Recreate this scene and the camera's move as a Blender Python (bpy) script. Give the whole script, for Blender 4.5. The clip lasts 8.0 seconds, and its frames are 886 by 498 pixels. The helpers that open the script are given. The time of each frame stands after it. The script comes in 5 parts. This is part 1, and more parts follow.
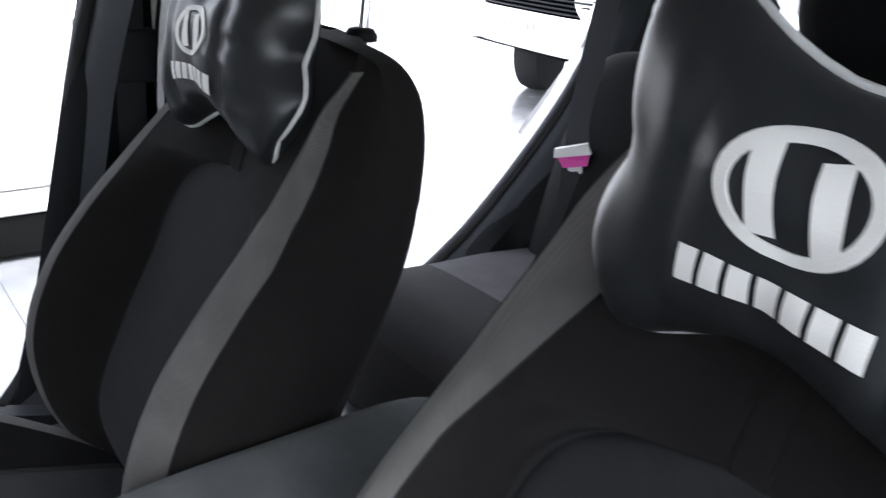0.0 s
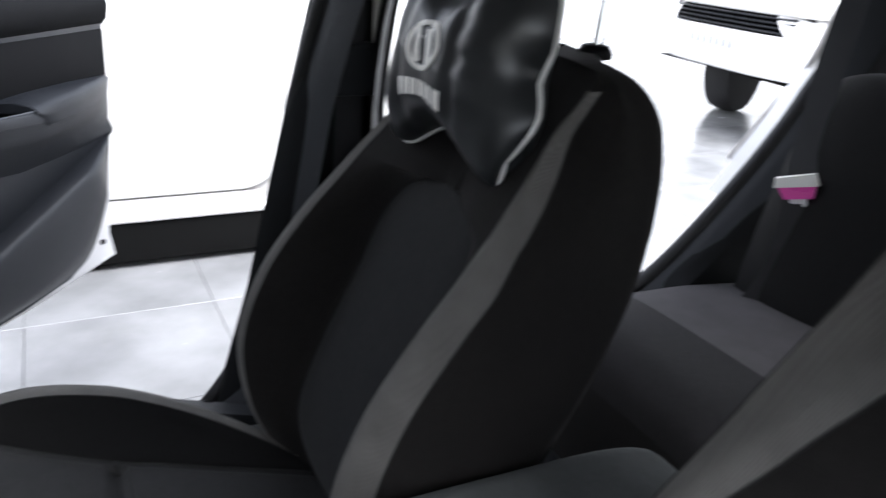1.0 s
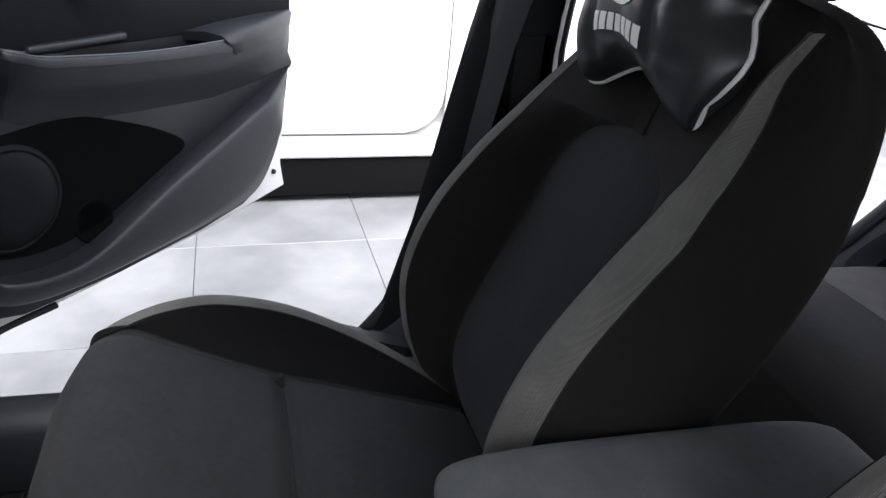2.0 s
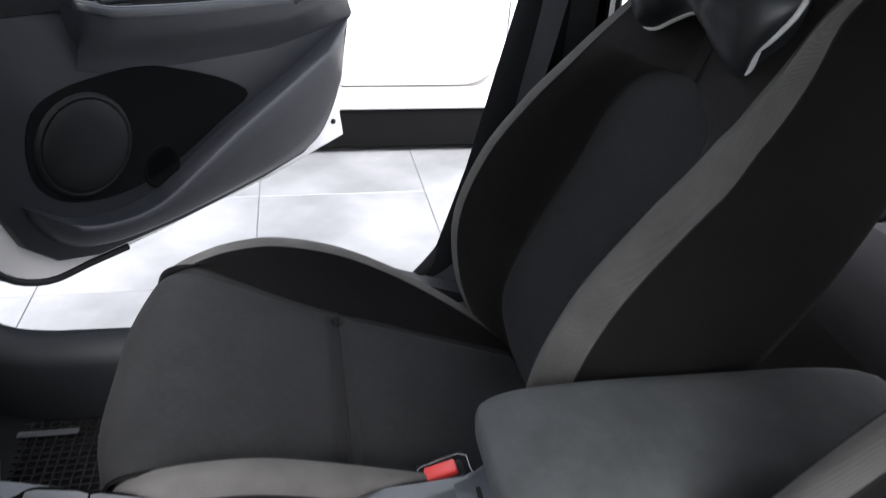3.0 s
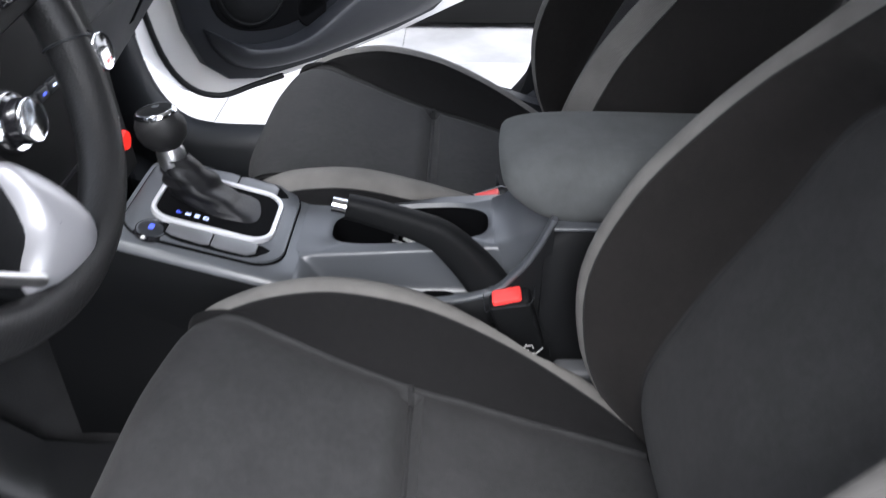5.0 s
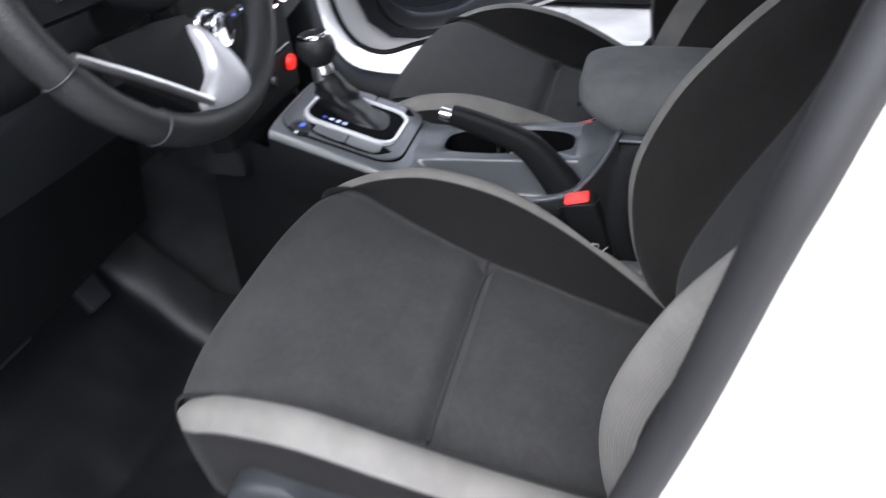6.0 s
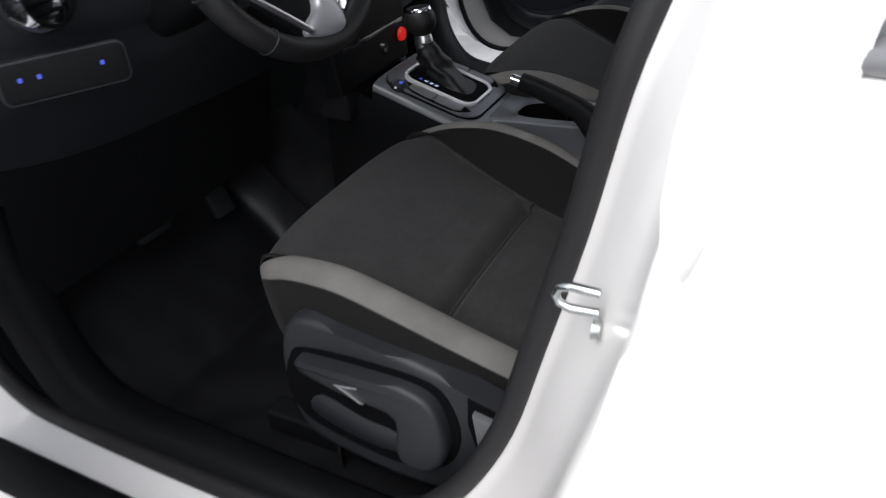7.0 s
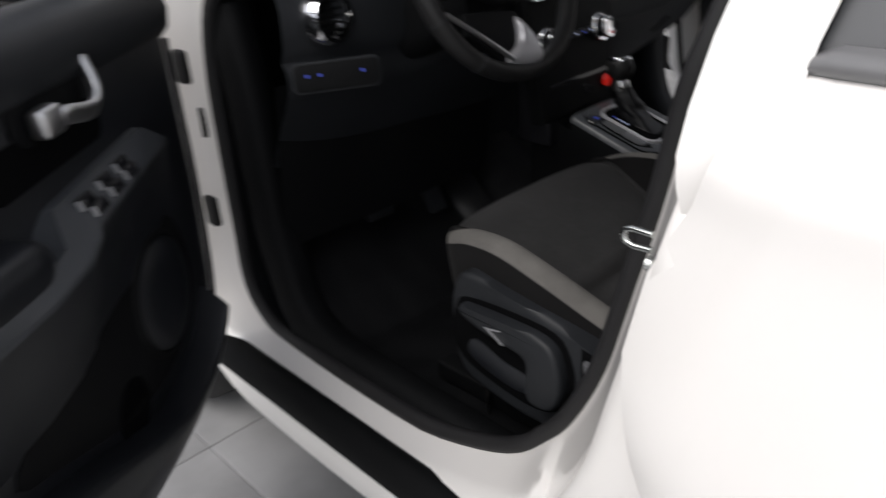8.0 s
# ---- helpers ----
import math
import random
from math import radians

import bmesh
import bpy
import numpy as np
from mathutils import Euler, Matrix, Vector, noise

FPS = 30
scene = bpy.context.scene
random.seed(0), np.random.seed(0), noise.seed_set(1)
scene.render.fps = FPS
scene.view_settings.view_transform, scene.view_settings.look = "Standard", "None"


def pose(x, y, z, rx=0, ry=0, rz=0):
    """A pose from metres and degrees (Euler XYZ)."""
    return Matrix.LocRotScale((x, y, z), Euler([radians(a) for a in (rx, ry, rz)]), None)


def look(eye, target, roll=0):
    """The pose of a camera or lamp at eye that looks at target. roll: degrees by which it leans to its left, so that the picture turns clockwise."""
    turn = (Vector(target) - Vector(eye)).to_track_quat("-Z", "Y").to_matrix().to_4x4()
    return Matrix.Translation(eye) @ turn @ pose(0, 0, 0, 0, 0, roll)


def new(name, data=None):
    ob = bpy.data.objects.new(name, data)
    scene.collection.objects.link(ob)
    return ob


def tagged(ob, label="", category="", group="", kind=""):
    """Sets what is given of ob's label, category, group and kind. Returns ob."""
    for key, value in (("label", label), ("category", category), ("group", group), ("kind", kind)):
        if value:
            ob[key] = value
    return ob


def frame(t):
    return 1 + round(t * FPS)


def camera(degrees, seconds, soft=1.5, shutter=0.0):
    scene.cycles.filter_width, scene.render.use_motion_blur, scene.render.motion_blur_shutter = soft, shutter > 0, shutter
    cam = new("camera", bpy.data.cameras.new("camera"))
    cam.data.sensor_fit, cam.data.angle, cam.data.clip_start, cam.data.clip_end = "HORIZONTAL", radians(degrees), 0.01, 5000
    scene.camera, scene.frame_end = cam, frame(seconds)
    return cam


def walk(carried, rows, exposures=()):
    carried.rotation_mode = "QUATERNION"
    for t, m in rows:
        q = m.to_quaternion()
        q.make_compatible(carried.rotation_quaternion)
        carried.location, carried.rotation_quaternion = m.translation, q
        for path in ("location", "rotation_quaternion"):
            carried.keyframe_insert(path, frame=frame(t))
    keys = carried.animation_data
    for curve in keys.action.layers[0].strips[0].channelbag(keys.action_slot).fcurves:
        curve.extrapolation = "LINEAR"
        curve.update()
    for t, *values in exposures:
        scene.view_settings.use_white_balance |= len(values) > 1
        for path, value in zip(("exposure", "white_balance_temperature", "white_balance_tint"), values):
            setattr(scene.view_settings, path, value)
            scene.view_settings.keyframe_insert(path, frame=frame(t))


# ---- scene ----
cam = camera(59.5, 8.0, 1.2, 0.5)
PATH = [
    (0, (-0.531, 0.294, 1.265), (0.883, -0.903, 0.511), 4.5),
    (0.5, (-0.483, 0.298, 1.266), (1.026, -0.791, 0.532), 3.7),
    (1, (-0.447, 0.318, 1.255), (1.201, -0.534, 0.508), 3.5),
    (1.5, (-0.409, 0.338, 1.241), (1.308, -0.259, 0.407), 2.8),
    (1.7, (-0.418, 0.349, 1.23), (1.307, -0.203, 0.382), 3.5),
    (2.8, (-0.44, 0.355, 1.219), (1.276, -0.047, 0.273), 4.0),
    (3, (-0.457, 0.345, 1.223), (1.253, -0.007, 0.249), 3.1),
    (3.5, (-0.514, 0.334, 1.219), (1.18, 0.041, 0.197), 2.5),
    (4, (-0.617, 0.31, 1.218), (1.032, 0.109, 0.104), 1.5),
    (4.5, (-0.715, 0.278, 1.204), (0.928, 0.22, 0.066), 0.6),
    (4.7, (-0.752, 0.27, 1.198), (0.884, 0.256, 0.047), 0.3),
    (5.8, (-0.994, 0.149, 1.19), (0.599, 0.482, 0.029), -2.6),
    (6, (-1.037, 0.112, 1.197), (0.525, 0.581, 0.038), -3.9),
    (6.5, (-1.139, 0.0, 1.189), (0.371, 0.671, 0.062), -2.6),
    (7, (-1.229, -0.092, 1.193), (0.243, 0.712, 0.104), -3.5),
    (7.5, (-1.336, -0.21, 1.206), (0.069, 0.756, 0.161), -4.0),
    (8, (-1.406, -0.348, 1.21), (-0.208, 0.97, 0.299), -4.0),
]
EXPOSURES = [(0.0, 2.45, 6250, 11), (0.5, 2.0, 6300, 11), (1.0, 1.98, 6350, 11), (1.5, 1.9, 6450, 12), (3.0, 2.2, 6500, 12), (3.5, 2.2, 6600, 13), (4.0, 2.5, 6550, 12),
             (4.5, 2.58, 6450, 12), (6.0, 2.5, 6350, 12), (6.5, 1.75, 6350, 11), (7.0, 0.95, 6600, 11), (7.5, 0.2, 6950, 13), (8.0, 0.25, 6900, 12)]
walk(cam, [(t, look(e, g, r)) for t, e, g, r in PATH], EXPOSURES)

# ---- world, light ----
world = bpy.data.worlds.new("showroom_daylight")
scene.world = world
world.use_nodes = True
wn = world.node_tree.nodes
sky = wn.new("ShaderNodeTexSky")
sky.sky_type = "NISHITA"
sky.sun_disc = False
sky.sun_elevation = radians(51)
sky.sun_rotation = radians(270)
wn["Background"].inputs["Strength"].default_value = 0.20
haze = wn.new("ShaderNodeHueSaturation")
haze.inputs["Saturation"].default_value = 0.34
world.node_tree.links.new(sky.outputs[0], haze.inputs["Color"])
world.node_tree.links.new(haze.outputs[0], wn["Background"].inputs["Color"])

sun = new("sun", bpy.data.lights.new("sun", "SUN"))
sun.data.energy = 1.7
sun.data.angle = radians(45)
sun.data.color = (0.97, 0.985, 1.0)
sun.matrix_world = look((-4.4, .0, 5.6), (0, 0, 0))


# ---- helpers ----
def material(name, color, rough=0.6, metal=0.0, grain=0.0, size=400.0, vary=0.12, coat=0.0, spec=0.5, stain=6.0):
    """A surface with fine grain relief and slow stains."""
    m = bpy.data.materials.new(name)
    m.use_nodes = True
    nt = m.node_tree
    n, l = nt.nodes, nt.links
    b = n["Principled BSDF"]
    b.inputs["Roughness"].default_value = rough
    b.inputs["Metallic"].default_value = metal
    b.inputs["Coat Weight"].default_value = coat
    b.inputs["Coat Roughness"].default_value = 0.05
    b.inputs["Specular IOR Level"].default_value = spec
    tc = n.new("ShaderNodeTexCoord")
    big = n.new("ShaderNodeTexNoise")
    big.inputs["Scale"].default_value = stain
    big.inputs["Detail"].default_value = 5
    l.new(tc.outputs["Object"], big.inputs["Vector"])
    ramp = n.new("ShaderNodeMapRange")
    ramp.inputs[1].default_value, ramp.inputs[2].default_value = 0.3, 0.7
    ramp.inputs[3].default_value, ramp.inputs[4].default_value = 1 - vary, 1 + vary
    l.new(big.outputs["Fac"], ramp.inputs[0])
    mul = n.new("ShaderNodeVectorMath")
    mul.operation = "SCALE"
    mul.inputs[0].default_value = color
    l.new(ramp.outputs[0], mul.inputs["Scale"])
    l.new(mul.outputs[0], b.inputs["Base Color"])
    rr = n.new("ShaderNodeMapRange")
    rr.inputs[1].default_value, rr.inputs[2].default_value = 0.3, 0.7
    rr.inputs[3].default_value, rr.inputs[4].default_value = max(rough - min(0.06, vary), 0), min(rough + min(0.06, vary), 1)
    l.new(big.outputs["Fac"], rr.inputs[0])
    l.new(rr.outputs[0], b.inputs["Roughness"])
    if grain:
        fine = n.new("ShaderNodeTexNoise")
        fine.inputs["Scale"].default_value = size
        fine.inputs["Detail"].default_value = 2
        l.new(tc.outputs["Object"], fine.inputs["Vector"])
        bump = n.new("ShaderNodeBump")
        bump.inputs["Strength"].default_value = grain
        bump.inputs["Distance"].default_value = 0.001
        l.new(fine.outputs["Fac"], bump.inputs["Height"])
        l.new(bump.outputs[0], b.inputs["Normal"])
    return m


def fabric(name, color, pitch, rough=0.95, sheen=0.03, contrast=0.35, ribbed=False):
    """Woven cloth: crossing threads as colour and relief."""
    m = material(name, color, rough, vary=0.14, spec=0.15, stain=22.0)
    nt = m.node_tree
    n, l = nt.nodes, nt.links
    b = n["Principled BSDF"]
    b.inputs["Sheen Weight"].default_value = sheen
    b.inputs["Sheen Roughness"].default_value = 0.5
    tc = n["Texture Coordinate"]
    waves = []
    for axis in ("X", "DIAGONAL"):
        if ribbed:
            w = n.new("ShaderNodeTexWave")
            w.bands_direction = axis
            w.inputs["Distortion"].default_value = 0.8
            w.inputs["Detail"].default_value = 1
        else:
            w = n.new("ShaderNodeTexNoise")
            w.inputs["Detail"].default_value = 3
            w.inputs["Distortion"].default_value = 0.5 if axis == "X" else 0
        w.inputs["Scale"].default_value = pitch if ribbed or axis == "X" else pitch * 0.12
        l.new(tc.outputs["Object"], w.inputs["Vector"])
        waves.append(w)
    add = n.new("ShaderNodeMath")
    add.operation = "ADD"
    l.new(waves[0].outputs["Fac"], add.inputs[0])
    l.new(waves[1].outputs["Fac"], add.inputs[1])
    rng = n.new("ShaderNodeMapRange")
    rng.inputs[1].default_value, rng.inputs[2].default_value = 0, 2
    rng.inputs[3].default_value, rng.inputs[4].default_value = 1 - contrast, 1 + contrast
    l.new(add.outputs[0], rng.inputs[0])
    old = b.inputs["Base Color"].links[0].from_socket
    s = n.new("ShaderNodeVectorMath")
    s.operation = "SCALE"
    l.new(old, s.inputs[0])
    l.new(rng.outputs[0], s.inputs["Scale"])
    l.new(s.outputs[0], b.inputs["Base Color"])
    bump = n.new("ShaderNodeBump")
    bump.inputs["Strength"].default_value = 0.5
    bump.inputs["Distance"].default_value = 0.0008
    l.new(add.outputs[0], bump.inputs["Height"])
    l.new(bump.outputs[0], b.inputs["Normal"])
    return m


def glow(name, color, strength):
    m = bpy.data.materials.new(name)
    m.use_nodes = True
    b = m.node_tree.nodes["Principled BSDF"]
    b.inputs["Base Color"].default_value = (*[c * 0.2 for c in color], 1)
    b.inputs["Emission Color"].default_value = (*color, 1)
    b.inputs["Emission Strength"].default_value = strength
    return m


def clear(name, color, rough, ior=1.45):
    m = bpy.data.materials.new(name)
    m.use_nodes = True
    b = m.node_tree.nodes["Principled BSDF"]
    b.inputs["Base Color"].default_value = (*color, 1)
    b.inputs["Roughness"].default_value = rough
    b.inputs["IOR"].default_value = ior
    b.inputs["Transmission Weight"].default_value = 1.0
    return m


M_INSERT = fabric("seat_insert_cloth", (0.0222, 0.0222, 0.0226), 900, contrast=0.45)
M_BOLSTER = fabric("seat_bolster_cloth", (0.0050, 0.0048, 0.0050), 900, contrast=0.5)
M_STRIP = fabric("seat_grey_mesh_cloth", (0.112, 0.107, 0.101), 190, contrast=0.13, ribbed=True)
M_SEATBACK = fabric("seat_side_cloth", (0.0110, 0.0099, 0.0095), 900, contrast=0.5)
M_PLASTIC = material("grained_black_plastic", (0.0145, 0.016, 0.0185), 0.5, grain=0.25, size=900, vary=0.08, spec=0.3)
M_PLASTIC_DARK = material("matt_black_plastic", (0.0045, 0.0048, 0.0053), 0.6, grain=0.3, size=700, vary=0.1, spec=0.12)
M_DECK = material("satin_grey_console_plastic", (0.056, 0.060, 0.066), 0.33, grain=0.06, size=1000, vary=0.03)
M_TRIM = material("blue_black_door_plastic", (0.0072, 0.0084, 0.0112), 0.42, grain=0.3, size=800, vary=0.08, spec=0.5)
M_RUBBER = material("black_rubber_seal", (0.013, 0.0128, 0.0138), 0.55, spec=0.3, grain=0.15, size=500, vary=0.15)
M_LEATHER = material("black_leatherette", (0.012, 0.0135, 0.015), 0.40, grain=0.16, size=420, vary=0.12)
M_BOOT = material("soft_black_leather", (0.006, 0.006, 0.007), 0.45, spec=0.3, grain=0.4, size=300, vary=0.15)
M_WRAP = material("steering_leather", (0.009, 0.009, 0.0095), 0.5, spec=0.3, grain=0.5, size=500, vary=0.1)
M_PAINT = material("white_car_paint", (0.82, 0.80, 0.78), 0.3, coat=1.0, vary=0.004)
M_CHROME = material("bright_chrome", (0.85, 0.86, 0.88), 0.12, metal=1.0, vary=0.03)
M_SATIN = material("satin_silver", (0.62, 0.62, 0.63), 0.32, metal=1.0, vary=0.05)
M_SILVER = material("silver_paint", (0.60, 0.60, 0.61), 0.35, metal=0.6, vary=0.05)
M_FRAME = material("bright_satin_silver", (0.62, 0.62, 0.64), 0.36, metal=0.45, vary=0.04)
M_SPOKE = material("grey_silver_paint", (0.36, 0.36, 0.38), 0.4, metal=0.5, vary=0.05)
M_GLOSS = material("gloss_black", (0.012, 0.012, 0.014), 0.12, vary=0.05)
M_PIPING = material("white_piping", (0.62, 0.62, 0.60), 0.55, grain=0.2, vary=0.08)
M_PRINT = material("white_print", (0.80, 0.79, 0.75), 0.6, grain=0.4, size=600, vary=0.06)
M_RED = material("red_buckle_plastic", (0.75, 0.045, 0.04), 0.4, vary=0.05)
M_PINK = material("pink_wrap", (0.75, 0.10, 0.40), 0.3, vary=0.15)
M_WEBBING = material("black_belt_webbing", (0.009, 0.009, 0.0105), 0.7, grain=0.5, size=900, vary=0.1)
M_CARPET = material("black_vinyl_carpet", (0.013, 0.0133, 0.014), 0.7, grain=0.8, size=500, vary=0.35, spec=0.1, stain=20)
M_HEAD = material("headliner_cloth", (0.55, 0.54, 0.52), 0.95, grain=0.3, size=500)
M_STEEL = material("zinc_plated_steel", (0.48, 0.50, 0.49), 0.25, metal=1.0, vary=0.1, stain=40)
M_LED_BLUE = glow("blue_backlight", (0.10, 0.16, 1.0), 0.24)
M_LED_WHITE = glow("white_backlight", (0.55, 0.65, 1.0), 0.40)
M_LED_RED = glow("red_backlight", (1.0, 0.02, 0.01), 0.2)
M_GLASS = clear("tinted_window_glass", (0.95, 0.97, 0.96), 0.02)
M_FILM = material("clear_plastic_film", (0.9, 0.9, 0.9), 0.12, vary=0.02)
nt = M_FILM.node_tree
veil = nt.nodes.new("ShaderNodeMixShader")
veil.inputs[0].default_value = 0.16
gloss = nt.nodes.new("ShaderNodeBsdfGlossy")
gloss.inputs["Roughness"].default_value = 0.12
nt.links.new(nt.nodes.new("ShaderNodeBsdfTransparent").outputs[0], veil.inputs[1])
nt.links.new(gloss.outputs[0], veil.inputs[2])
nt.links.new(veil.outputs[0], nt.nodes["Material Output"].inputs["Surface"])
M_SEAM = material("black_seam_thread", (0.006, 0.006, 0.0065), 0.9, grain=0.5, size=2000)
M_BUTTON = material("mid_grey_button_plastic", (0.085, 0.087, 0.092), 0.38, vary=0.05)
M_TYRE = material("tyre_rubber", (0.02, 0.02, 0.021), 0.8, grain=0.5, size=120, vary=0.15)
# underside black, darkened to carry the shade below the parked car too
M_SHADOWBLACK = material("underbody_shade_black", (0.005, 0.005, 0.005), 0.85, vary=0.2, spec=.1)
M_PLATE = material("number_plate_white", (0.75, 0.75, 0.74), 0.4, vary=0.04)
M_WALL = material("white_plaster", (0.82, 0.82, 0.82), 0.9, grain=0.2, size=80, vary=0.03, stain=1.5)
M_KEY = material("worn_key_metal", (0.62, 0.61, 0.58), 0.3, metal=0.45, vary=0.2, stain=60)
# near-black for dark plastic parts and for shade painted into hollows
M_VOID = material("black_plastic_and_shade", (0.0025, 0.0026, 0.003), 0.9, vary=0.1, spec=0.05)
M_GROUT = material("grey_grout", (0.30, 0.30, 0.30), 0.9, vary=0.2, stain=30)


def put(name, me, mat, parent=None, label=""):
    """Links a mesh as one object, under a thing or a part."""
    me.materials.append(mat)
    ob = new(name, me)
    if parent is not None:
        ob.parent = parent
        ob.matrix_parent_inverse = parent.matrix_world.inverted()
    if label:
        ob["label"] = label
    return ob


def part(name, bm, mat, parent=None, label="", smooth=True):
    me = bpy.data.meshes.new(name)
    bmesh.ops.recalc_face_normals(bm, faces=bm.faces)
    bm.to_mesh(me)
    bm.free()
    if smooth:
        me.shade_smooth()
        me.set_sharp_from_angle(angle=radians(40))
    return put(name, me, mat, parent, label)


def thing(name, at, label, category, group="", kind=""):
    ob = new(name)
    ob.empty_display_size = 0.05
    ob.matrix_world = Matrix.Translation(at)
    return tagged(ob, label, category, group, kind)


def raw(name, verts, faces, mat, parent=None, label="", angle=40):
    me = bpy.data.meshes.new(name)
    me.from_pydata([tuple(v) for v in verts], [], faces)
    bm = bmesh.new()
    bm.from_mesh(me)
    bmesh.ops.remove_doubles(bm, verts=bm.verts, dist=1e-6)
    bmesh.ops.recalc_face_normals(bm, faces=bm.faces)
    bm.to_mesh(me)
    bm.free()
    me.shade_smooth()
    me.set_sharp_from_angle(angle=radians(angle))
    return put(name, me, mat, parent, label)


def spline(pts, n):
    """Catmull-Rom through rows of numbers, n steps a span."""
    P = np.array(pts, float)
    P = np.concatenate([[2 * P[0] - P[1]], P, [2 * P[-1] - P[-2]]])
    out = []
    for i in range(1, len(P) - 2):
        for k in range(n):
            t = k / n
            a, b, c, d = P[i - 1], P[i], P[i + 1], P[i + 2]
            out.append(0.5 * (2 * b + (c - a) * t + (2 * a - 5 * b + 4 * c - d) * t * t + (3 * b - a - 3 * c + d) * t ** 3))
    out.append(P[-2])
    return np.array(out)


def loop_spline(pts, n):
    P = np.array(pts, float)
    k = len(P)
    out = []
    for i in range(k):
        a, b, c, d = P[i - 1], P[i], P[(i + 1) % k], P[(i + 2) % k]
        for j in range(n):
            t = j / n
            out.append(0.5 * (2 * b + (c - a) * t + (2 * a - 5 * b + 4 * c - d) * t * t + (3 * b - a - 3 * c + d) * t ** 3))
    return np.array(out)


def sheet(name, G, mat, parent=None, label="", wrap_u=False, wrap_v=False, pick=None, cap=False, angle=50):
    """A mesh over a grid of points G[u][v]; pick(i, j) chooses the quads."""
    G = np.asarray(G)
    nu, nv = G.shape[:2]
    faces = []
    for i in range(nu if wrap_u else nu - 1):
        for j in range(nv if wrap_v else nv - 1):
            if pick is None or pick(i, j):
                i2, j2 = (i + 1) % nu, (j + 1) % nv
                faces.append((i * nv + j, i * nv + j2, i2 * nv + j2, i2 * nv + j))
    verts = G.reshape(-1, 3)
    if cap:
        faces.append(tuple(range(nv)))
        faces.append(tuple((nu - 1) * nv + j for j in range(nv)))
    used = sorted({v for f in faces for v in f})
    new_index = {v: k for k, v in enumerate(used)}
    return raw(name, verts[used], [tuple(new_index[v] for v in f) for f in faces], mat, parent, label, angle)


def ring_frames(path, closed):
    P = np.array(path, float)
    n = len(P)
    out = []
    up = None
    for i in range(n):
        a, b = (P[i - 1], P[(i + 1) % n]) if closed else (P[max(i - 1, 0)], P[min(i + 1, n - 1)])
        t = (b - a) / (np.linalg.norm(b - a) + 1e-12)
        if up is None:
            up = np.array((0, 0, 1.0)) if abs(t[2]) < 0.9 else np.array((0, 1.0, 0))
        s = np.cross(t, up)
        s /= np.linalg.norm(s) + 1e-12
        up = np.cross(s, t)
        out.append((P[i], s, up))
    return out


def sweep(name, path, shape, mat, parent=None, label="", closed=False, scale=None):
    """Sweeps a closed 2D shape (or a radius) along a path."""
    if isinstance(shape, (int, float)):
        shape = [(shape * math.cos(a), shape * math.sin(a)) for a in np.linspace(0, 2 * math.pi, 12, endpoint=False)]
    rows = []
    for i, (p, s, u) in enumerate(ring_frames(path, closed)):
        k = 1 if scale is None else scale[i]
        rows.append([p + s * a * k + u * b * k for a, b in shape])
    return sheet(name, rows, mat, parent, label, wrap_u=closed, wrap_v=True, cap=not closed)


def rbox(name, lo, hi, bev, mat, parent=None, label="", seg=3, m=None):
    bm = bmesh.new()
    bmesh.ops.create_cube(bm, size=1)
    lo, hi = Vector(lo), Vector(hi)
    for v in bm.verts:
        v.co = Vector([lo[i] + (v.co[i] + 0.5) * (hi[i] - lo[i]) for i in range(3)])
    bmesh.ops.bevel(bm, geom=bm.edges[:], offset=bev, segments=seg, affect="EDGES", profile=0.5)
    if m is not None:
        bm.transform(m)
    return part(name, bm, mat, parent, label)


def slab(name, outline, t0, t1, bev, mat, parent=None, label="", m=None, seg=2, hole=None):
    """A plate: a 2D outline in the local xy plane from t0 to t1 in z, with rounded edges; hole: an inner outline."""
    bm = bmesh.new()
    if hole is None:
        f = bm.faces.new([bm.verts.new((x, y, t0)) for x, y in outline])
        r = bmesh.ops.extrude_face_region(bm, geom=[f])
        for v in r["geom"]:
            if isinstance(v, bmesh.types.BMVert):
                v.co.z = t1
        top = [e for e in bm.edges if all(abs(v.co.z - t1) < 1e-7 for v in e.verts)]
    else:
        n = len(outline)
        vs = [[bm.verts.new((x, y, z)) for x, y in o] for o in (outline, hole) for z in (t0, t1)]
        o0, o1, h0, h1 = vs
        for i in range(n):
            j = (i + 1) % n
            bm.faces.new((o0[i], o0[j], o1[j], o1[i]))
            bm.faces.new((h0[i], h1[i], h1[j], h0[j]))
            bm.faces.new((o1[i], o1[j], h1[j], h1[i]))
            bm.faces.new((o0[i], h0[i], h0[j], o0[j]))
        top = [e for e in bm.edges if all(abs(v.co.z - t1) < 1e-7 for v in e.verts) and len({(v in o1) for v in e.verts}) == 1]
    if bev:
        bmesh.ops.bevel(bm, geom=top, offset=bev, segments=seg, affect="EDGES", profile=0.5)
    if m is not None:
        bm.transform(m)
    return part(name, bm, mat, parent, label)


def lathe(name, prof, mat, parent=None, label="", m=None, n=32):
    """Turns a profile of (radius, height) round z."""
    rows = []
    for r, z in prof:
        rows.append([(m or Matrix()) @ Vector((r * math.cos(a), r * math.sin(a), z)) for a in np.linspace(0, 2 * math.pi, n, endpoint=False)])
    return sheet(name, [[tuple(p) for p in r] for r in rows], mat, parent, label, wrap_v=True, cap=True)


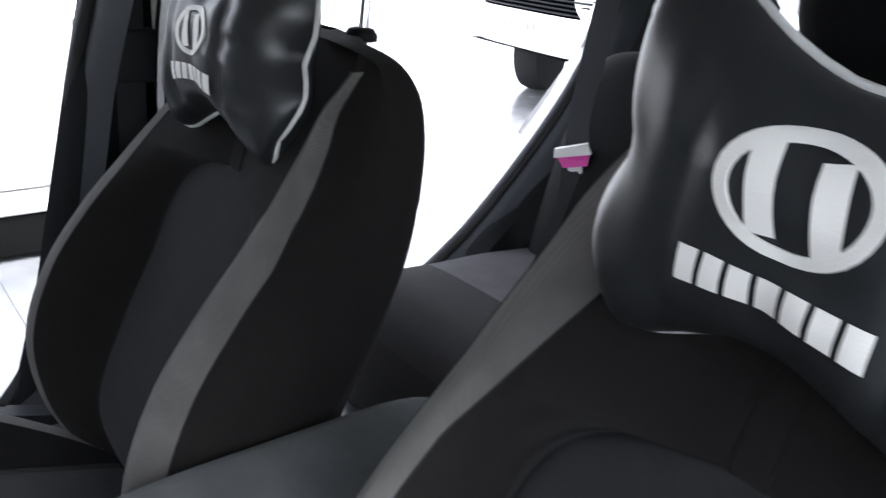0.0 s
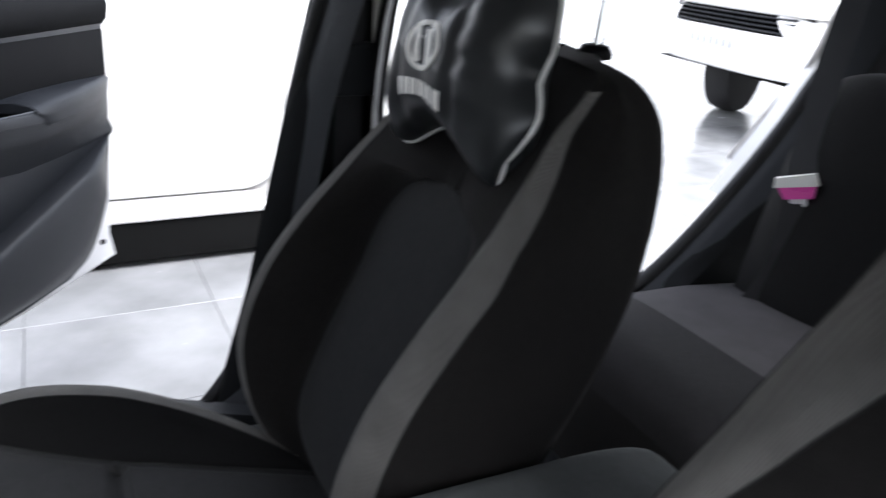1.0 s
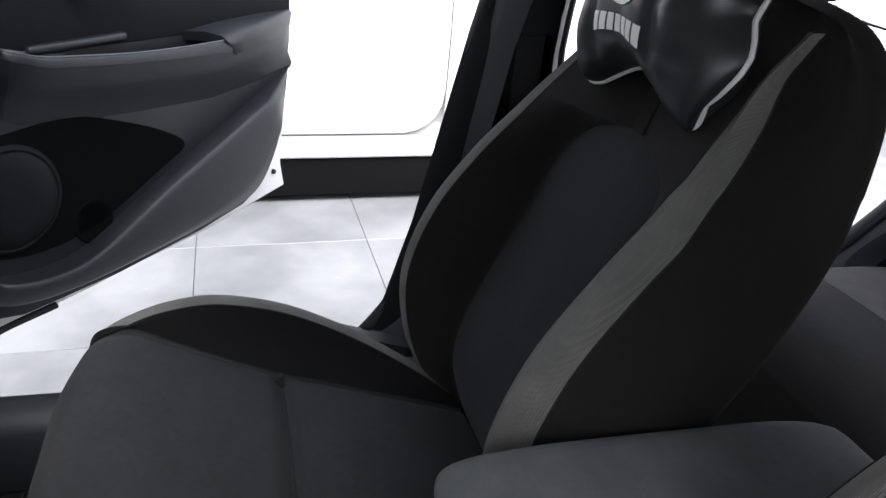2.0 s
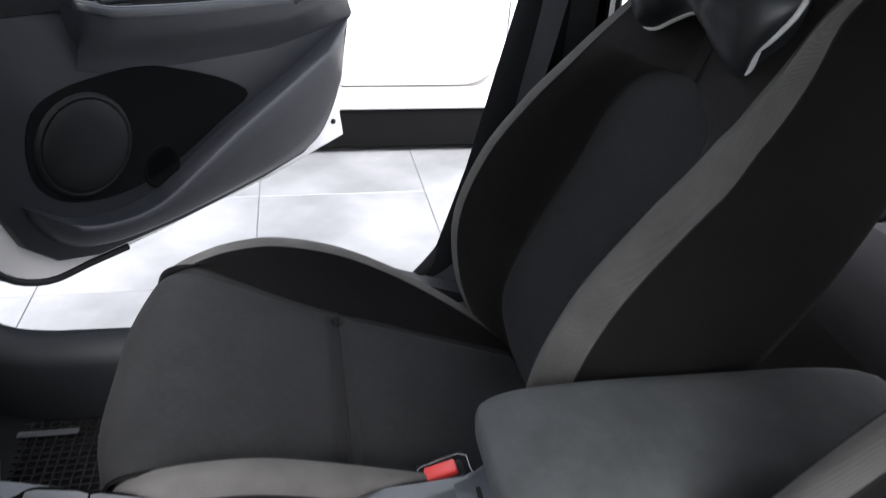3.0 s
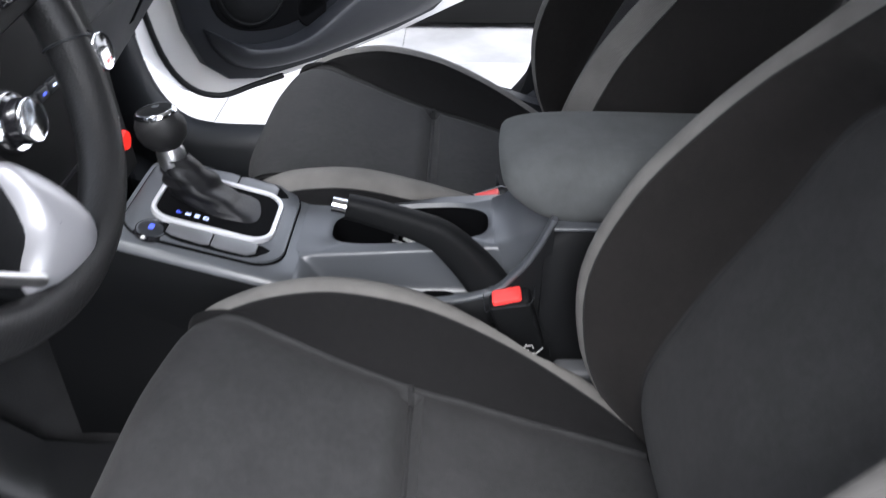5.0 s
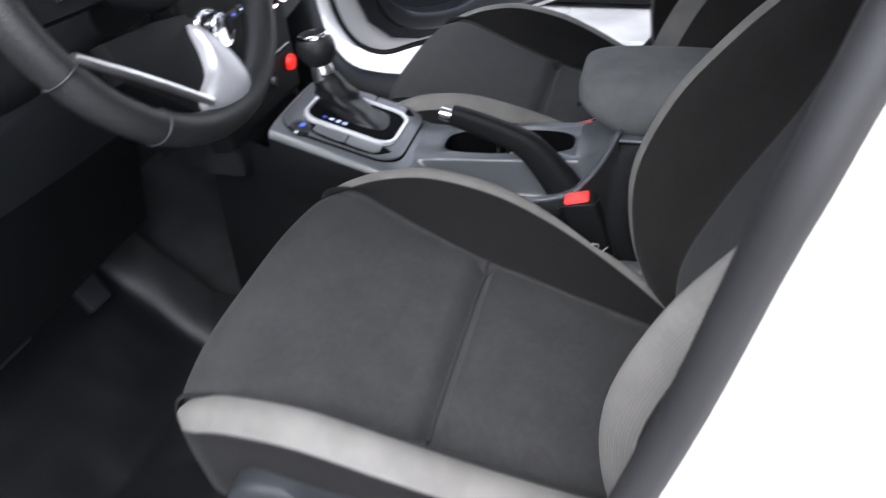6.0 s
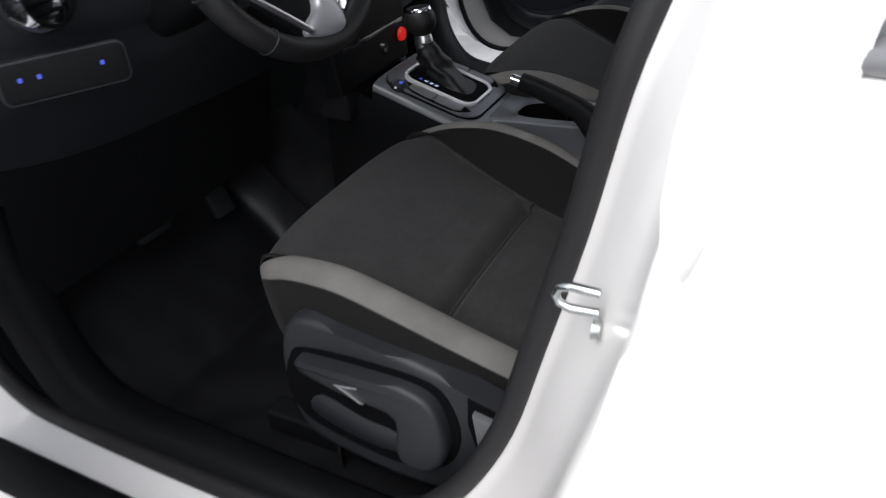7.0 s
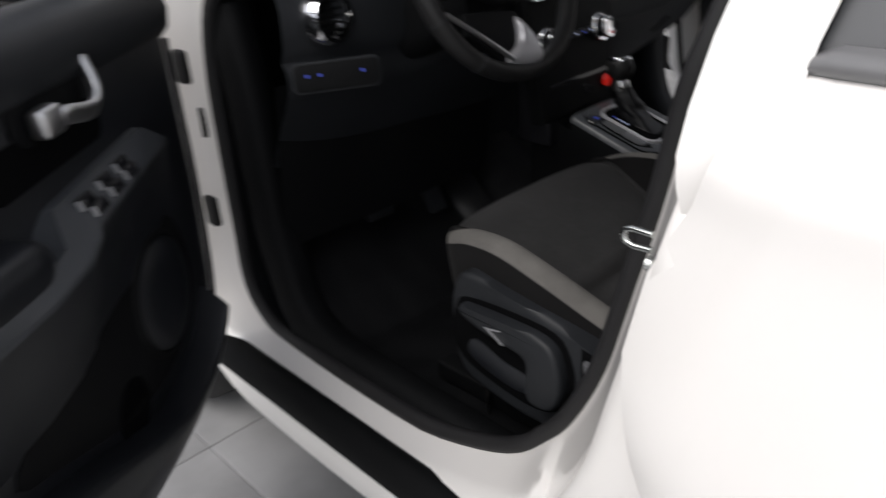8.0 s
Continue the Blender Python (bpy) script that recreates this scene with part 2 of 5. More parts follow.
def rrect(w, h, r, n=5, cx=0.0, cy=0.0):
    """A rounded rectangle's outline."""
    out = []
    for sx, sy, a0 in ((1, 1, 0), (-1, 1, 90), (-1, -1, 180), (1, -1, 270)):
        for k in range(n + 1):
            a = radians(a0 + 90 * k / n)
            out.append((cx + sx * (w / 2 - r) + r * math.cos(a), cy + sy * (h / 2 - r) + r * math.sin(a)))
    return out


def basis(o, ex, ey):
    """A pose whose x and y axes lie along ex and ey."""
    ex, ey = Vector(ex).normalized(), Vector(ey)
    ez = ex.cross(ey).normalized()
    ey = ez.cross(ex)
    m = Matrix((ex, ey, ez)).transposed().to_4x4()
    m.translation = o
    return m



# ---- front seats ----
def mirror_columns(half):
    return [(-x, y, z) for x, y, z in reversed(half[1:])] + list(half)


def cushion_grid(n=8, k=4):
    # rows: insert y, z; ridge y, z; insert half width; ridge half width
    rows = [(.520, .36, .455, .37, .165, .180), (.562, .45, .485, .45, .180, .186), (.588, .53, .518, .530, .190, .193), (.586, .585, .546, .590, .198, .204),
            (.556, .622, .544, .617, .200, .210), (.505, .630, .505, .638, .200, .216), (.45, .613, .455, .651, .190, .224), (.38, .588, .39, .654, .176, .230),
            (.302, .563, .31, .637, .163, .232), (.25, .548, .245, .613, .158, .226), (.18, .526, .175, .580, .152, .212), (.10, .503, .10, .538, .146, .190), (.03, .482, .045, .502, .140, .172)]
    rows = spline(rows, n)
    G = []
    for i, (yi, zi, yr, zr, w, o) in enumerate(rows):
        ym, e = 0.5 * (yi + yr), .03 * max(0.0, (yr - .40) / .13)
        tip = max(0.0, min(1.0, (i / n - 3.3) / 1.4)) ** .5
        band = .010 + .019 * tip
        side = .246 - .034 * max(0.0, min(1.0, (yr - .43) / .10))
        cut = min(0.0, yr - yi)
        half = [(0, yi, zi + .006), (w * .5, yi + .04 * cut, zi + .005), (w * .85, yi + .40 * cut, zi + .001), (w, yi + .62 * cut, zi - .007), (w + .007, yi + .68 * cut, zi + .003),
                (.42 * w + .58 * (o - .010), ym + .3 * cut, zi + .46 * (zr - zi)), (o - .010 * tip, yr, zr - .004), (o + .4 * band, yr, zr), (o + band, yr - .3 * e, zr - .003 - .013 * tip),
                (max(o + band + .005, side), yr - .6 * e, zr - .050), (max(o + band + .004, side + .002), yr - e, zr - .10), (side - .006, yr - e, zr - .14)]
        G.append(mirror_columns(half))
    out = []
    for r in G:
        out.append(spline(r, k))
    return np.array(out)


def seam_row(G, y, depth):
    """Presses a stitched seam across the insert at y."""
    G = G.copy()
    mid = G.shape[1] // 2
    top = [i for i in range(G.shape[0]) if G[i, mid, 2] > .45 and i > 32]
    m = min(top, key=lambda i: abs(G[i, mid, 1] - y))
    for i, d in ((m - 2, -.002), (m - 1, .5), (m, 1.0), (m + 1, .5), (m + 2, -.002)):
        for j in range(G.shape[1]):
            if abs(G[i, j, 0]) < .156:
                G[i, j, 2] -= depth * d if abs(d) > .01 else d
    return G


def back_grid(z0, z1, flare, low, n=5, k=4):
    # z, insert y, ridge y, rear y, outer half width, strip inner half width, insert half width
    rows = [(.45, .01, .030, -.08, .235, .182, .140), (.52, .04, .076, -.105, .250, .186, .146), (.60, .050, .106, -.138, .260, .190, .150), (.70, .012, .112, -.172, .264, .192, .155),
            (.80, -.038, .077, -.222, .262, .190, .155), (.88, -.072, .022, -.252, .256, .186, .145), (.935, -.094, -.026, -.268, .248, .181, .11),
            (.966, -.104, -.052, -.274, .242, .177, .055), (.984, -.109, -.068, -.278, .238, .176, .012), (1.045, -.131, -.118, -.284, .222, .168, .014), (1.11, -.156, -.160, -.277, .198, .156, .014),
            (1.155, -.184, -.192, -.262, .166, .135, .014), (1.180, -.205, -.216, -.242, .120, .095, .014), (1.186, -.222, -.228, -.238, .06, .045, .012)]
    rows = spline(rows, n)
    G = []
    for z, yi, yr, yb, wo, ws, wi in rows:
        ws = min(ws, wo - .03) if wo > .1 else wo * .75
        f = float(np.interp(z, (z0, z1), (0, 1))) ** 1.4
        if z > .83:
            wi = max(.012, .155 * math.sqrt(max(0, 1 - ((z - .83) / .140) ** 3)))
        ys = yb + float(np.interp(z, (.72, .92, 1.15), (.085, .050, .022)))
        g = float(np.interp(z, (.958, .974), (1, 0)))
        yr = yr + .008
        si, so = ws + .010 + .018 * f - flare * float(np.interp(z, (.93, 1.10), (0, 1))), (min(ws + .044 - .022 * float(np.interp(z, (z0, z1), (0, 1))), wo - .004) if wo > .1 else wo * .9)
        if not flare:
            si -= float(np.interp(z, (.98, 1.06), (0, .012)))
            so -= float(np.interp(z, (.93, 1.0, 1.06, 1.13), (0, .018, .028, .028)))
        so = max(so, si + .0005)
        z = z if z < 1.08 else 1.08 + (z - 1.08) * low
        half = [(0, yi, z), (wi * .6, yi + .002 * g, z), (wi * .93, yi, z), (wi, yi - .005 * g, z), (min(wi + .012, ws * .9), yi + .002 * g, z), (0.5 * (wi + ws) + .004, 0.45 * yi + 0.55 * yr, z), (si - .010, yr - .006, z),
                (.65 * si + .35 * so, yr - .001, z), (so, yr - .030 + .014 * f, z), (wo - .006, 0.6 * yr + 0.4 * ys, z), (wo - .008, ys + .038, z), (wo * .93, ys + .003, z), (wo * .76, yb + .030, z), (wo * .35, yb, z), (0, yb, z)]
        G.append([(-x, y, zz) for x, y, zz in reversed(half[1:])] + half)
    return np.array([np.concatenate([spline(r, k)]) for r in G])


CUSHION = seam_row(cushion_grid(), .302, .020)
BACK = back_grid(1.0, 1.14, 0, .6)
BACK_DRIVER = back_grid(1.09, 1.18, .055, 1)


def front_seat(cx, out, head_z, label):
    seat = thing("front_seat", (cx, .3, .30), label, "car seat", "front seats")
    off = np.array((cx, 0, 0))
    G = CUSHION.copy()
    limit = np.interp(G[..., 1], (.16, .36), (.206, .275))
    G[..., 0] = np.where(out * G[..., 0] < 0, np.clip(G[..., 0], -limit, limit), G[..., 0])
    G += off
    nr = G.shape[0]
    c = G.shape[1] // 2
    k = 4

    def band(j):
        return abs(j + .5 - c) / k

    def strip_c(i, j):
        return i >= 26 and 6 <= band(j) < 8

    def insert_c(i, j):
        return band(j) < 3.4 and 20 <= i < nr - 1

    seam_i = min(range(nr), key=lambda i: abs(CUSHION[i, c, 1] - .302) if i > 32 else 9)
    cush = sheet("cushion", G, M_BOLSTER, seat, "black cloth cushion bolsters and front", pick=lambda i, j: not strip_c(i, j) and not insert_c(i, j), angle=70)
    sheet("cushion_front_panel", G, M_INSERT, cush, "black woven cloth centre panel", pick=lambda i, j: insert_c(i, j) and i < seam_i, angle=70)
    sheet("cushion_rear_panel", G, M_INSERT, cush, "black woven cloth centre panel", pick=lambda i, j: insert_c(i, j) and i >= seam_i, angle=70)
    for s in (-1, 1):
        sheet("grey_strip", G, M_STRIP, cush, "grey mesh cloth strip along the bolster", pick=lambda i, j: strip_c(i, j) and (j + .5 - c) * s > 0, angle=70)
    # stitched seams: across the cushion, round the panels and along the strips
    last = nr - 1

    def seam(P, w=.0011):
        sweep("seam", [tuple(p) for p in P], [(w * math.cos(a), w * math.sin(a)) for a in np.linspace(0, 2 * math.pi, 6, endpoint=False)], M_SEAM, cush, "dark stitched seam")

    seam(G[seam_i, c - 14:c + 15] + (0, 0, .002), .0036)
    for q in (-1, 1):
        seam(G[20:last, c + q * 14])
        seam(G[28:last, c + q * 24])
        seam(G[26:last, c + q * 32])
    B = (BACK if out > 0 else BACK_DRIVER) + off
    nb = B.shape[0]
    strip_top = 1.113 if out > 0 else 1.135
    top_z = float(B[..., 2].max())
    mid = 14 * k

    def bandb(j):
        return abs(j + .5 - mid) / k

    def strip_b(i, j):
        z = B[i, 0, 2]
        return 3 <= i and z < strip_top and 6 <= bandb(j) < 8

    def insert_b(i, j):
        return bandb(j) < 3.4 and i > 3 and BACK[min(i + 1, nb - 1), 0, 2] < .972

    back = sheet("backrest", B, M_SEATBACK, seat, "black cloth backrest shell", pick=lambda i, j: not strip_b(i, j) and not insert_b(i, j), cap=False, angle=70)
    sheet("backrest_panel", B, M_INSERT, back, "black woven cloth centre panel with an arched top", pick=insert_b, angle=70)
    for s in (-1, 1):
        sheet("grey_strip", B, M_STRIP, back, "grey mesh cloth strip along the bolster", pick=lambda i, j: strip_b(i, j) and (j + .5 - mid) * s > 0, angle=70)
    for q in (-1, 1):
        for e in (24, 32):
            sweep("seam", [tuple(p) for p in B[3:int(np.searchsorted(B[:, 0, 2], strip_top)), mid + q * e]], [(.0011 * math.cos(a), .0011 * math.sin(a)) for a in np.linspace(0, 2 * math.pi, 6, endpoint=False)], M_SEAM, back, "dark stitched seam")
        sweep("seam", [tuple(p) for p in B[4:int(np.searchsorted(BACK[:, 0, 2], .970)), mid + q * 14]], [(.0011 * math.cos(a), .0011 * math.sin(a)) for a in np.linspace(0, 2 * math.pi, 6, endpoint=False)], M_SEAM, back, "dark stitched seam")
    # headrest on two chrome posts
    rows = []
    for z, w, t in spline([(1.245, .03, .012), (1.25, .09, .035), (1.29, .118, .052), (1.36, .122, .058), (1.42, .105, .048), (1.445, .07, .03), (1.452, .02, .01)], 4):
        rows.append([(cx + sx, -.275 + sy - .18 * (z - 1.25), z + head_z) for sx, sy in rrect(2 * w, 2 * t, min(w, t) * .8, 5)])
    head = sheet("headrest", rows, M_BOLSTER, seat, "black cloth headrest pad", wrap_v=True, cap=True)
    for s in (-1, 1):
        sweep("headrest_post", [(cx + s * .070, -.243, top_z - .04), (cx + s * .070, -.250, 1.20), (cx + s * .070, -.268, 1.30)], .0065, M_CHROME, head, "chrome headrest post")
        lathe("post_guide", [(.004, 0), (.02, .0), (.021, .006), (.016, .014), (.009, .016)], M_PLASTIC_DARK, head, "black plastic post guide", m=Matrix.Translation((cx + s * .070, -.243, top_z - .008)))
    # plastic side cover with adjusters, on the outboard side
    x0 = cx + out * .252
    m = basis((x0, 0, 0), (0, 1, 0), (0, 0, 1)) if out > 0 else basis((x0, 0, 0), (0, -1, 0), (0, 0, 1))
    sy = 1 if out > 0 else -1

    def o2(pts):
        return [(sy * y, z) for y, z in (pts if out > 0 else list(reversed(pts)))]

    cover = loop_spline([(.440, .395), (.474, .44), (.482, .50), (.474, .562), (.448, .600), (.383, .598), (.279, .584), (.20, .563), (.10, .530), (.01, .50), (-.02, .46), (-.02, .385), (.08, .365), (.21, .380), (.32, .375)], 3)
    side = slab("side_cover", o2([tuple(p) for p in cover]), 0, .034, .012, M_PLASTIC, seat, "grained black plastic side cover", m=m, seg=3)
    oval = loop_spline([(.462, .540), (.434, .562), (.332, .571), (.254, .567), (.226, .537), (.217, .488), (.238, .435), (.292, .407), (.379, .413), (.455, .436), (.476, .486)], 3)
    # the recess is a flat plate, its shade given by black colour
    slab("recess", o2([tuple(p) for p in oval]), .030, .0352, .001, M_VOID, side, "flat black oval painting the recess shade round the height lever", m=m)
    pocket = loop_spline([(.440, .455), (.385, .432), (.312, .428), (.306, .462), (.36, .470), (.42, .488)], 3)
    slab("recess_floor", o2([tuple(p) for p in pocket]), .0352, .038, .002, M_TRIM, side, "sloping floor of the recess", m=m)
    handle = loop_spline([(.440, .552), (.40, .557), (.334, .560), (.270, .558), (.240, .536), (.229, .478), (.248, .436), (.285, .428), (.302, .448), (.300, .505), (.34, .515), (.383, .520), (.433, .534)], 3)
    slab("height_lever", o2([tuple(p) for p in handle]), .034, .056, .009, M_PLASTIC, side, "black plastic seat height lever", m=m, seg=3)
    slab("lever_mark", o2([(.380, .538), (.344, .545), (.346, .542), (.368, .537), (.338, .520), (.344, .519)]), .0563, .0578, 0, M_SATIN, side, "thin silver arrow mark", m=m)
    # again a raised black plate coloured as recess shade
    slab("recline_recess", o2([(.206, .562), (.150, .548), (.140, .48), (.165, .465), (.195, .478), (.207, .52)]), .03, .0365, .002, M_VOID, side, "flat black plate painting the recess shade", m=m)
    slab("recline_lever", o2([(.196, .548), (.150, .540), (.146, .492), (.166, .482), (.189, .494)]), .037, .048, .004, M_BUTTON, side, "silver-grey recline lever", m=m)
    for q in (-1, 1):
        rbox("recliner_cover", (cx + q * .258 - .016, .02, .42), (cx + q * .258 + .016, .130, .510), .010, M_BUTTON, seat, "pale grey plastic recliner cover")
    # rails on the floor
    for s in (-1, 1):
        rbox("seat_rail", (cx + s * .20 - .022, -.02, .285), (cx + s * .20 + .022, .60, .325), .006, M_PLASTIC_DARK, seat, "black steel seat rail")
        rbox("rail_support", (cx + s * .20 - .015, .02, .322), (cx + s * .20 + .015, .48, .40), .004, M_PLASTIC_DARK, seat)
    rbox("seat_pan", (cx - .225, .02, .36), (cx + .225, .52, .43), .02, M_PLASTIC_DARK, seat)
    return seat


front_seat(.36, 1, 0, "black and grey cloth passenger seat beside the open door")
front_seat(-.36, -1, -.06, "black and grey cloth driver seat behind the steering wheel")


# ---- neck pillows ----
def neck_pillow(cx, cy, cz, turn, tilt, lean, label, fold, droop, slim):
    m = Matrix.Translation((cx, cy, cz)) @ Matrix.Rotation(radians(turn), 4, "Z") @ Matrix.Rotation(radians(tilt), 4, "X") @ Matrix.Rotation(radians(lean), 4, "Y")
    pil = thing("neck_pillow", (cx, cy, cz), label, "pillow", "neck pillows")
    H = 0.154

    def top(u):
        a = abs(u) / H
        return .080 + .040 * math.sin(min(a / .80, 1) * math.pi / 2) ** 2 - .030 * max(0, (a - .8) / .2) ** 2

    def low(u):
        a = abs(u) / H
        return -.066 - droop * math.sin(min(a / .82, 1) * math.pi / 2) ** 2 + .034 * max(0, (a - .82) / .18) ** 2

    def bulge(u, v):
        a = abs(u) / H
        e = max(0, 1 - a ** 2.6) ** .62
        q = max(0, 1 - abs(v) ** 2.6) ** .5
        b = u / H
        w = -fold * math.exp(-((b + .60) / .20) ** 2) * (math.exp(-((v - .10 - .25 * (b + .6)) / .075) ** 2) + .8 * math.exp(-((v + .42 + .2 * (b + .6)) / .08) ** 2) + .5 * math.exp(-((v - .5) / .09) ** 2))
        dent = -.007 * math.exp(-((a - .42) / .06) ** 2) * q
        return (.058 + .020 * a) * e * q + w + dent + .004 * noise.noise((u * 30, v * 3, cx * 7))

    def place(u, v, side, off=0.0):
        z = low(u) + (top(u) - low(u)) * (v + 1) / 2
        y = bulge(u, v) + off if side > 0 else -.55 * bulge(u, v) - off
        y += (.16 * max(0, .2 - v) - .12) * u * u / H
        q = (abs(u) / H)
        k = 1 - .12 * math.exp(-((v - .1) / .3) ** 2) * q ** 3 - .22 * max(0, (-v - .30) / .70) ** 2 * q ** 2 - slim * (.5 + .5 * v)
        return m @ Vector((u * k, y, z))

    us = [H * math.sin(a) for a in np.linspace(-math.pi / 2, math.pi / 2, 57)]
    vs = [math.sin(a) for a in np.linspace(-math.pi / 2, math.pi / 2, 33)]
    for side, nm in ((1, "front_panel"), (-1, "back_panel")):
        sheet(nm, [[tuple(place(u, v, side)) for v in vs] for u in us], M_LEATHER, pil, "black leatherette panel", angle=80)
    edge = [place(u, 1, 1) for u in us] + [place(us[-1], v, 1) for v in reversed(vs[1:-1])] + [place(u, -1, 1) for u in reversed(us)] + [place(us[0], v, 1) for v in vs[1:-1]]
    sweep("piping", [tuple(p) for p in edge[::2]], .0032, M_PIPING, pil, "white piping", closed=True)
    # oval emblem and a row of plain bars on the middle of the front
    lift, size = (-.007, 1.0) if slim else (.008, 1.08)
    vz = lambda z: 2 * (z - low(0)) / (top(0) - low(0)) - 1

    def on(u, z, off):
        return tuple(place(.8 * u, vz(.005 + .86 * z), 1, off))

    n = 36
    rows = [[on(size * .049 * k * math.cos(a), lift + .030 + size * .032 * k * math.sin(a), o) for a in np.linspace(0, 2 * math.pi, n, endpoint=False)] for k, o in ((1, .0005), (1, .0022), (.80, .0022), (.80, .0005))]
    sheet("emblem_ring", rows, M_PRINT, pil, "white oval ring", wrap_u=True, wrap_v=True)
    for pts in (((-.034, .012), (-.018, .007), (-.004, .050), (-.021, .053)), ((.004, .009), (.021, .007), (.034, .048), (.018, .053))):
        (ax, az), (bx, bz), (qx, qz), (dx, dz) = [(size * px, lift + .030 + size * (pz - .030)) for px, pz in pts]
        G = [[on(ax + (bx - ax) * s + (dx - ax) * t * (1 - s) + (qx - bx) * t * s, az + (bz - az) * s + (dz - az) * t * (1 - s) + (qz - bz) * t * s, .002) for s in np.linspace(0, 1, 5)] for t in np.linspace(0, 1, 7)]
        sheet("emblem_bar", G, M_PRINT, pil, "white slanted bar")
    for i in range(7):
        u0 = -.066 + i * .0192
        G = [[on(u0 + .0150 * s, (-.042 if slim else -.030) + .021 * t, .002) for s in np.linspace(0, 1, 4)] for t in np.linspace(0, 1, 4)]
        sheet("print_bar", G, M_PRINT, pil, "plain white bar")
    return pil


neck_pillow(.350, -.110, 1.113, 3, 5, 0, "black leatherette neck pillow with white piping on the passenger headrest", .0075, .042, .15)
neck_pillow(-.374, -.105, 1.130, -2, -4, -4, "black leatherette neck pillow with white piping on the driver headrest", .0012, .038, 0)

# ---- centre console ----
def deck_z(y):
    return .609 + .30 * max(0, y - .46) + .07 * max(0, .46 - y)


console = thing("centre_console", (0, .35, .30), "satin grey and black plastic centre console between the seats", "console")
CX = .024
# front deck round the gear lever
rows = []
for y in spline([(.455,), (.50,), (.55,), (.60,), (.64,), (.668,)], 2)[:, 0]:
    w = .098 + .004 * max(0, min(1, (.66 - y) / .2))
    z = deck_z(y)
    h = .004 * max(0, min(1, (y - .456) / .04))
    rows.append([(CX + x, y, z + q) for x, q in ((-w, -.16), (-w - .004, -.05), (-w, -.012), (-w + .01, 0), (-.05, h), (.05, h), (w - .01, 0), (w, -.012), (w + .004, -.05), (w, -.16))])
rows = [spline(r, 2) for r in rows]
sheet("front_deck", rows, M_DECK, console, "satin grey console deck", angle=60, pick=lambda i, j: 4 <= j < 14)
for q in (lambda i, j: j < 4, lambda i, j: j >= 14):
    sheet("deck_side", rows, M_PLASTIC_DARK, console, "matt black side of the deck", angle=60, pick=q)
# side walls down to the tunnel
for s in (-1, 1):
    rows = [[((.002 if s > 0 else .026) + s * (.100 + .012 * t), y, (deck_z(y) - .03 if s > 0 or y > .45 else .545) * (1 - t) + .29 * t) for t in np.linspace(0, 1, 5)] for y in np.linspace(-.20, .78, 14)]
    sheet("side_wall", rows, M_PLASTIC_DARK, console, "matt black console side")


def stadium(x0, x1, y0, y1, n=40, skew=0.0):
    cx, cy, a, b = (x0 + x1) / 2, (y0 + y1) / 2, (x1 - x0) / 2, (y1 - y0) / 2
    out = []
    for k in range(n):
        t = 2 * math.pi * (k + .5) / n
        c, s = math.cos(t), math.sin(t)
        p = 2 / 3.2
        out.append((cx + a * abs(c) ** p * (1 if c > 0 else -1) + skew * s, cy + b * abs(s) ** p * (1 if s > 0 else -1)))
    return out


def square(x0, x1, y0, y1, n=40):
    cx, cy, a, b = (x0 + x1) / 2, (y0 + y1) / 2, (x1 - x0) / 2, (y1 - y0) / 2
    out = []
    for k in range(n):
        t = 2 * math.pi * (k + .5) / n
        c, s = math.cos(t), math.sin(t)
        k2 = 1 / max(abs(c), abs(s))
        out.append((cx + a * c * k2, cy + b * s * k2))
    return out


# rear deck with the oval cup well
outer, hole = square(-.016, .113, .13, .47), stadium(.004, .088, .212, .420)
rows = []
for pts, dz in ((outer, -.16), (outer, -.006), ([(x * .97 + .0015, y * .985 + .004) for x, y in outer], .0), (stadium(-.001, .092, .206, .427), .003), (hole, -.002), (hole, -.075), ([(.046, .31)] * 40, -.078)):
    rows.append([(x, y, deck_z(y) + dz) for x, y in pts])
sheet("cup_deck", rows[:5], M_DECK, console, "satin grey deck with an oval cup opening", wrap_v=True, angle=50)
sheet("cup_well", rows[4:], M_VOID, console, "deep black cup well", wrap_v=True, angle=50)
for y in (.338, .322):
    rbox("well_rib", (.070, y - .004, .565), (.079, y + .004, .612), .002, M_GLOSS, console)
# low tray beside the parking brake, with its front scoop
rows = []
for y, z in spline([(.4575, .6085), (.452, .606), (.443, .598), (.432, .586), (.418, .574), (.395, .567), (.30, .562), (.20, .562), (.165, .564)], 4):
    d = max(deck_z(y) + .0005, z + .0005)
    rows.append(spline([(-.084, y, z - .10), (-.083, y, z - .030), (-.080, y, z - .008), (-.072, y, z), (-.050, y, z - .002), (-.028, y, z), (-.021, y, z + .25 * (d - z)), (-.0175, y, z + .75 * (d - z)), (-.0155, y, z + .96 * (d - z)), (-.010, y, d + .001)], 3))
sheet("brake_tray", rows, M_DECK, console, "satin grey tray beside the parking brake", angle=80)
slab("tray_slot", stadium(-.064, -.028, .254, .302, 24), .5630, .5655, 0, M_VOID, console, "dark slot in the tray")
# storage box under the armrest
rows = []
for y, zt, w in ((.152, .672, .102), (.140, .690, .098), (.10, .694, .097), (-.10, .694, .097), (-.22, .690, .095)):
    rows.append([(.012 + x, y, z) for x, z in ((-w - .005, .30), (-w, .50), (-w + .006, zt - .02), (-w + .016, zt), (0, zt + .001), (w - .012, zt), (w, zt - .02), (w + .008, .50), (w + .015, .30))])
sheet("storage_box", rows, M_PLASTIC_DARK, console, "grained black storage box", cap=True, angle=60)
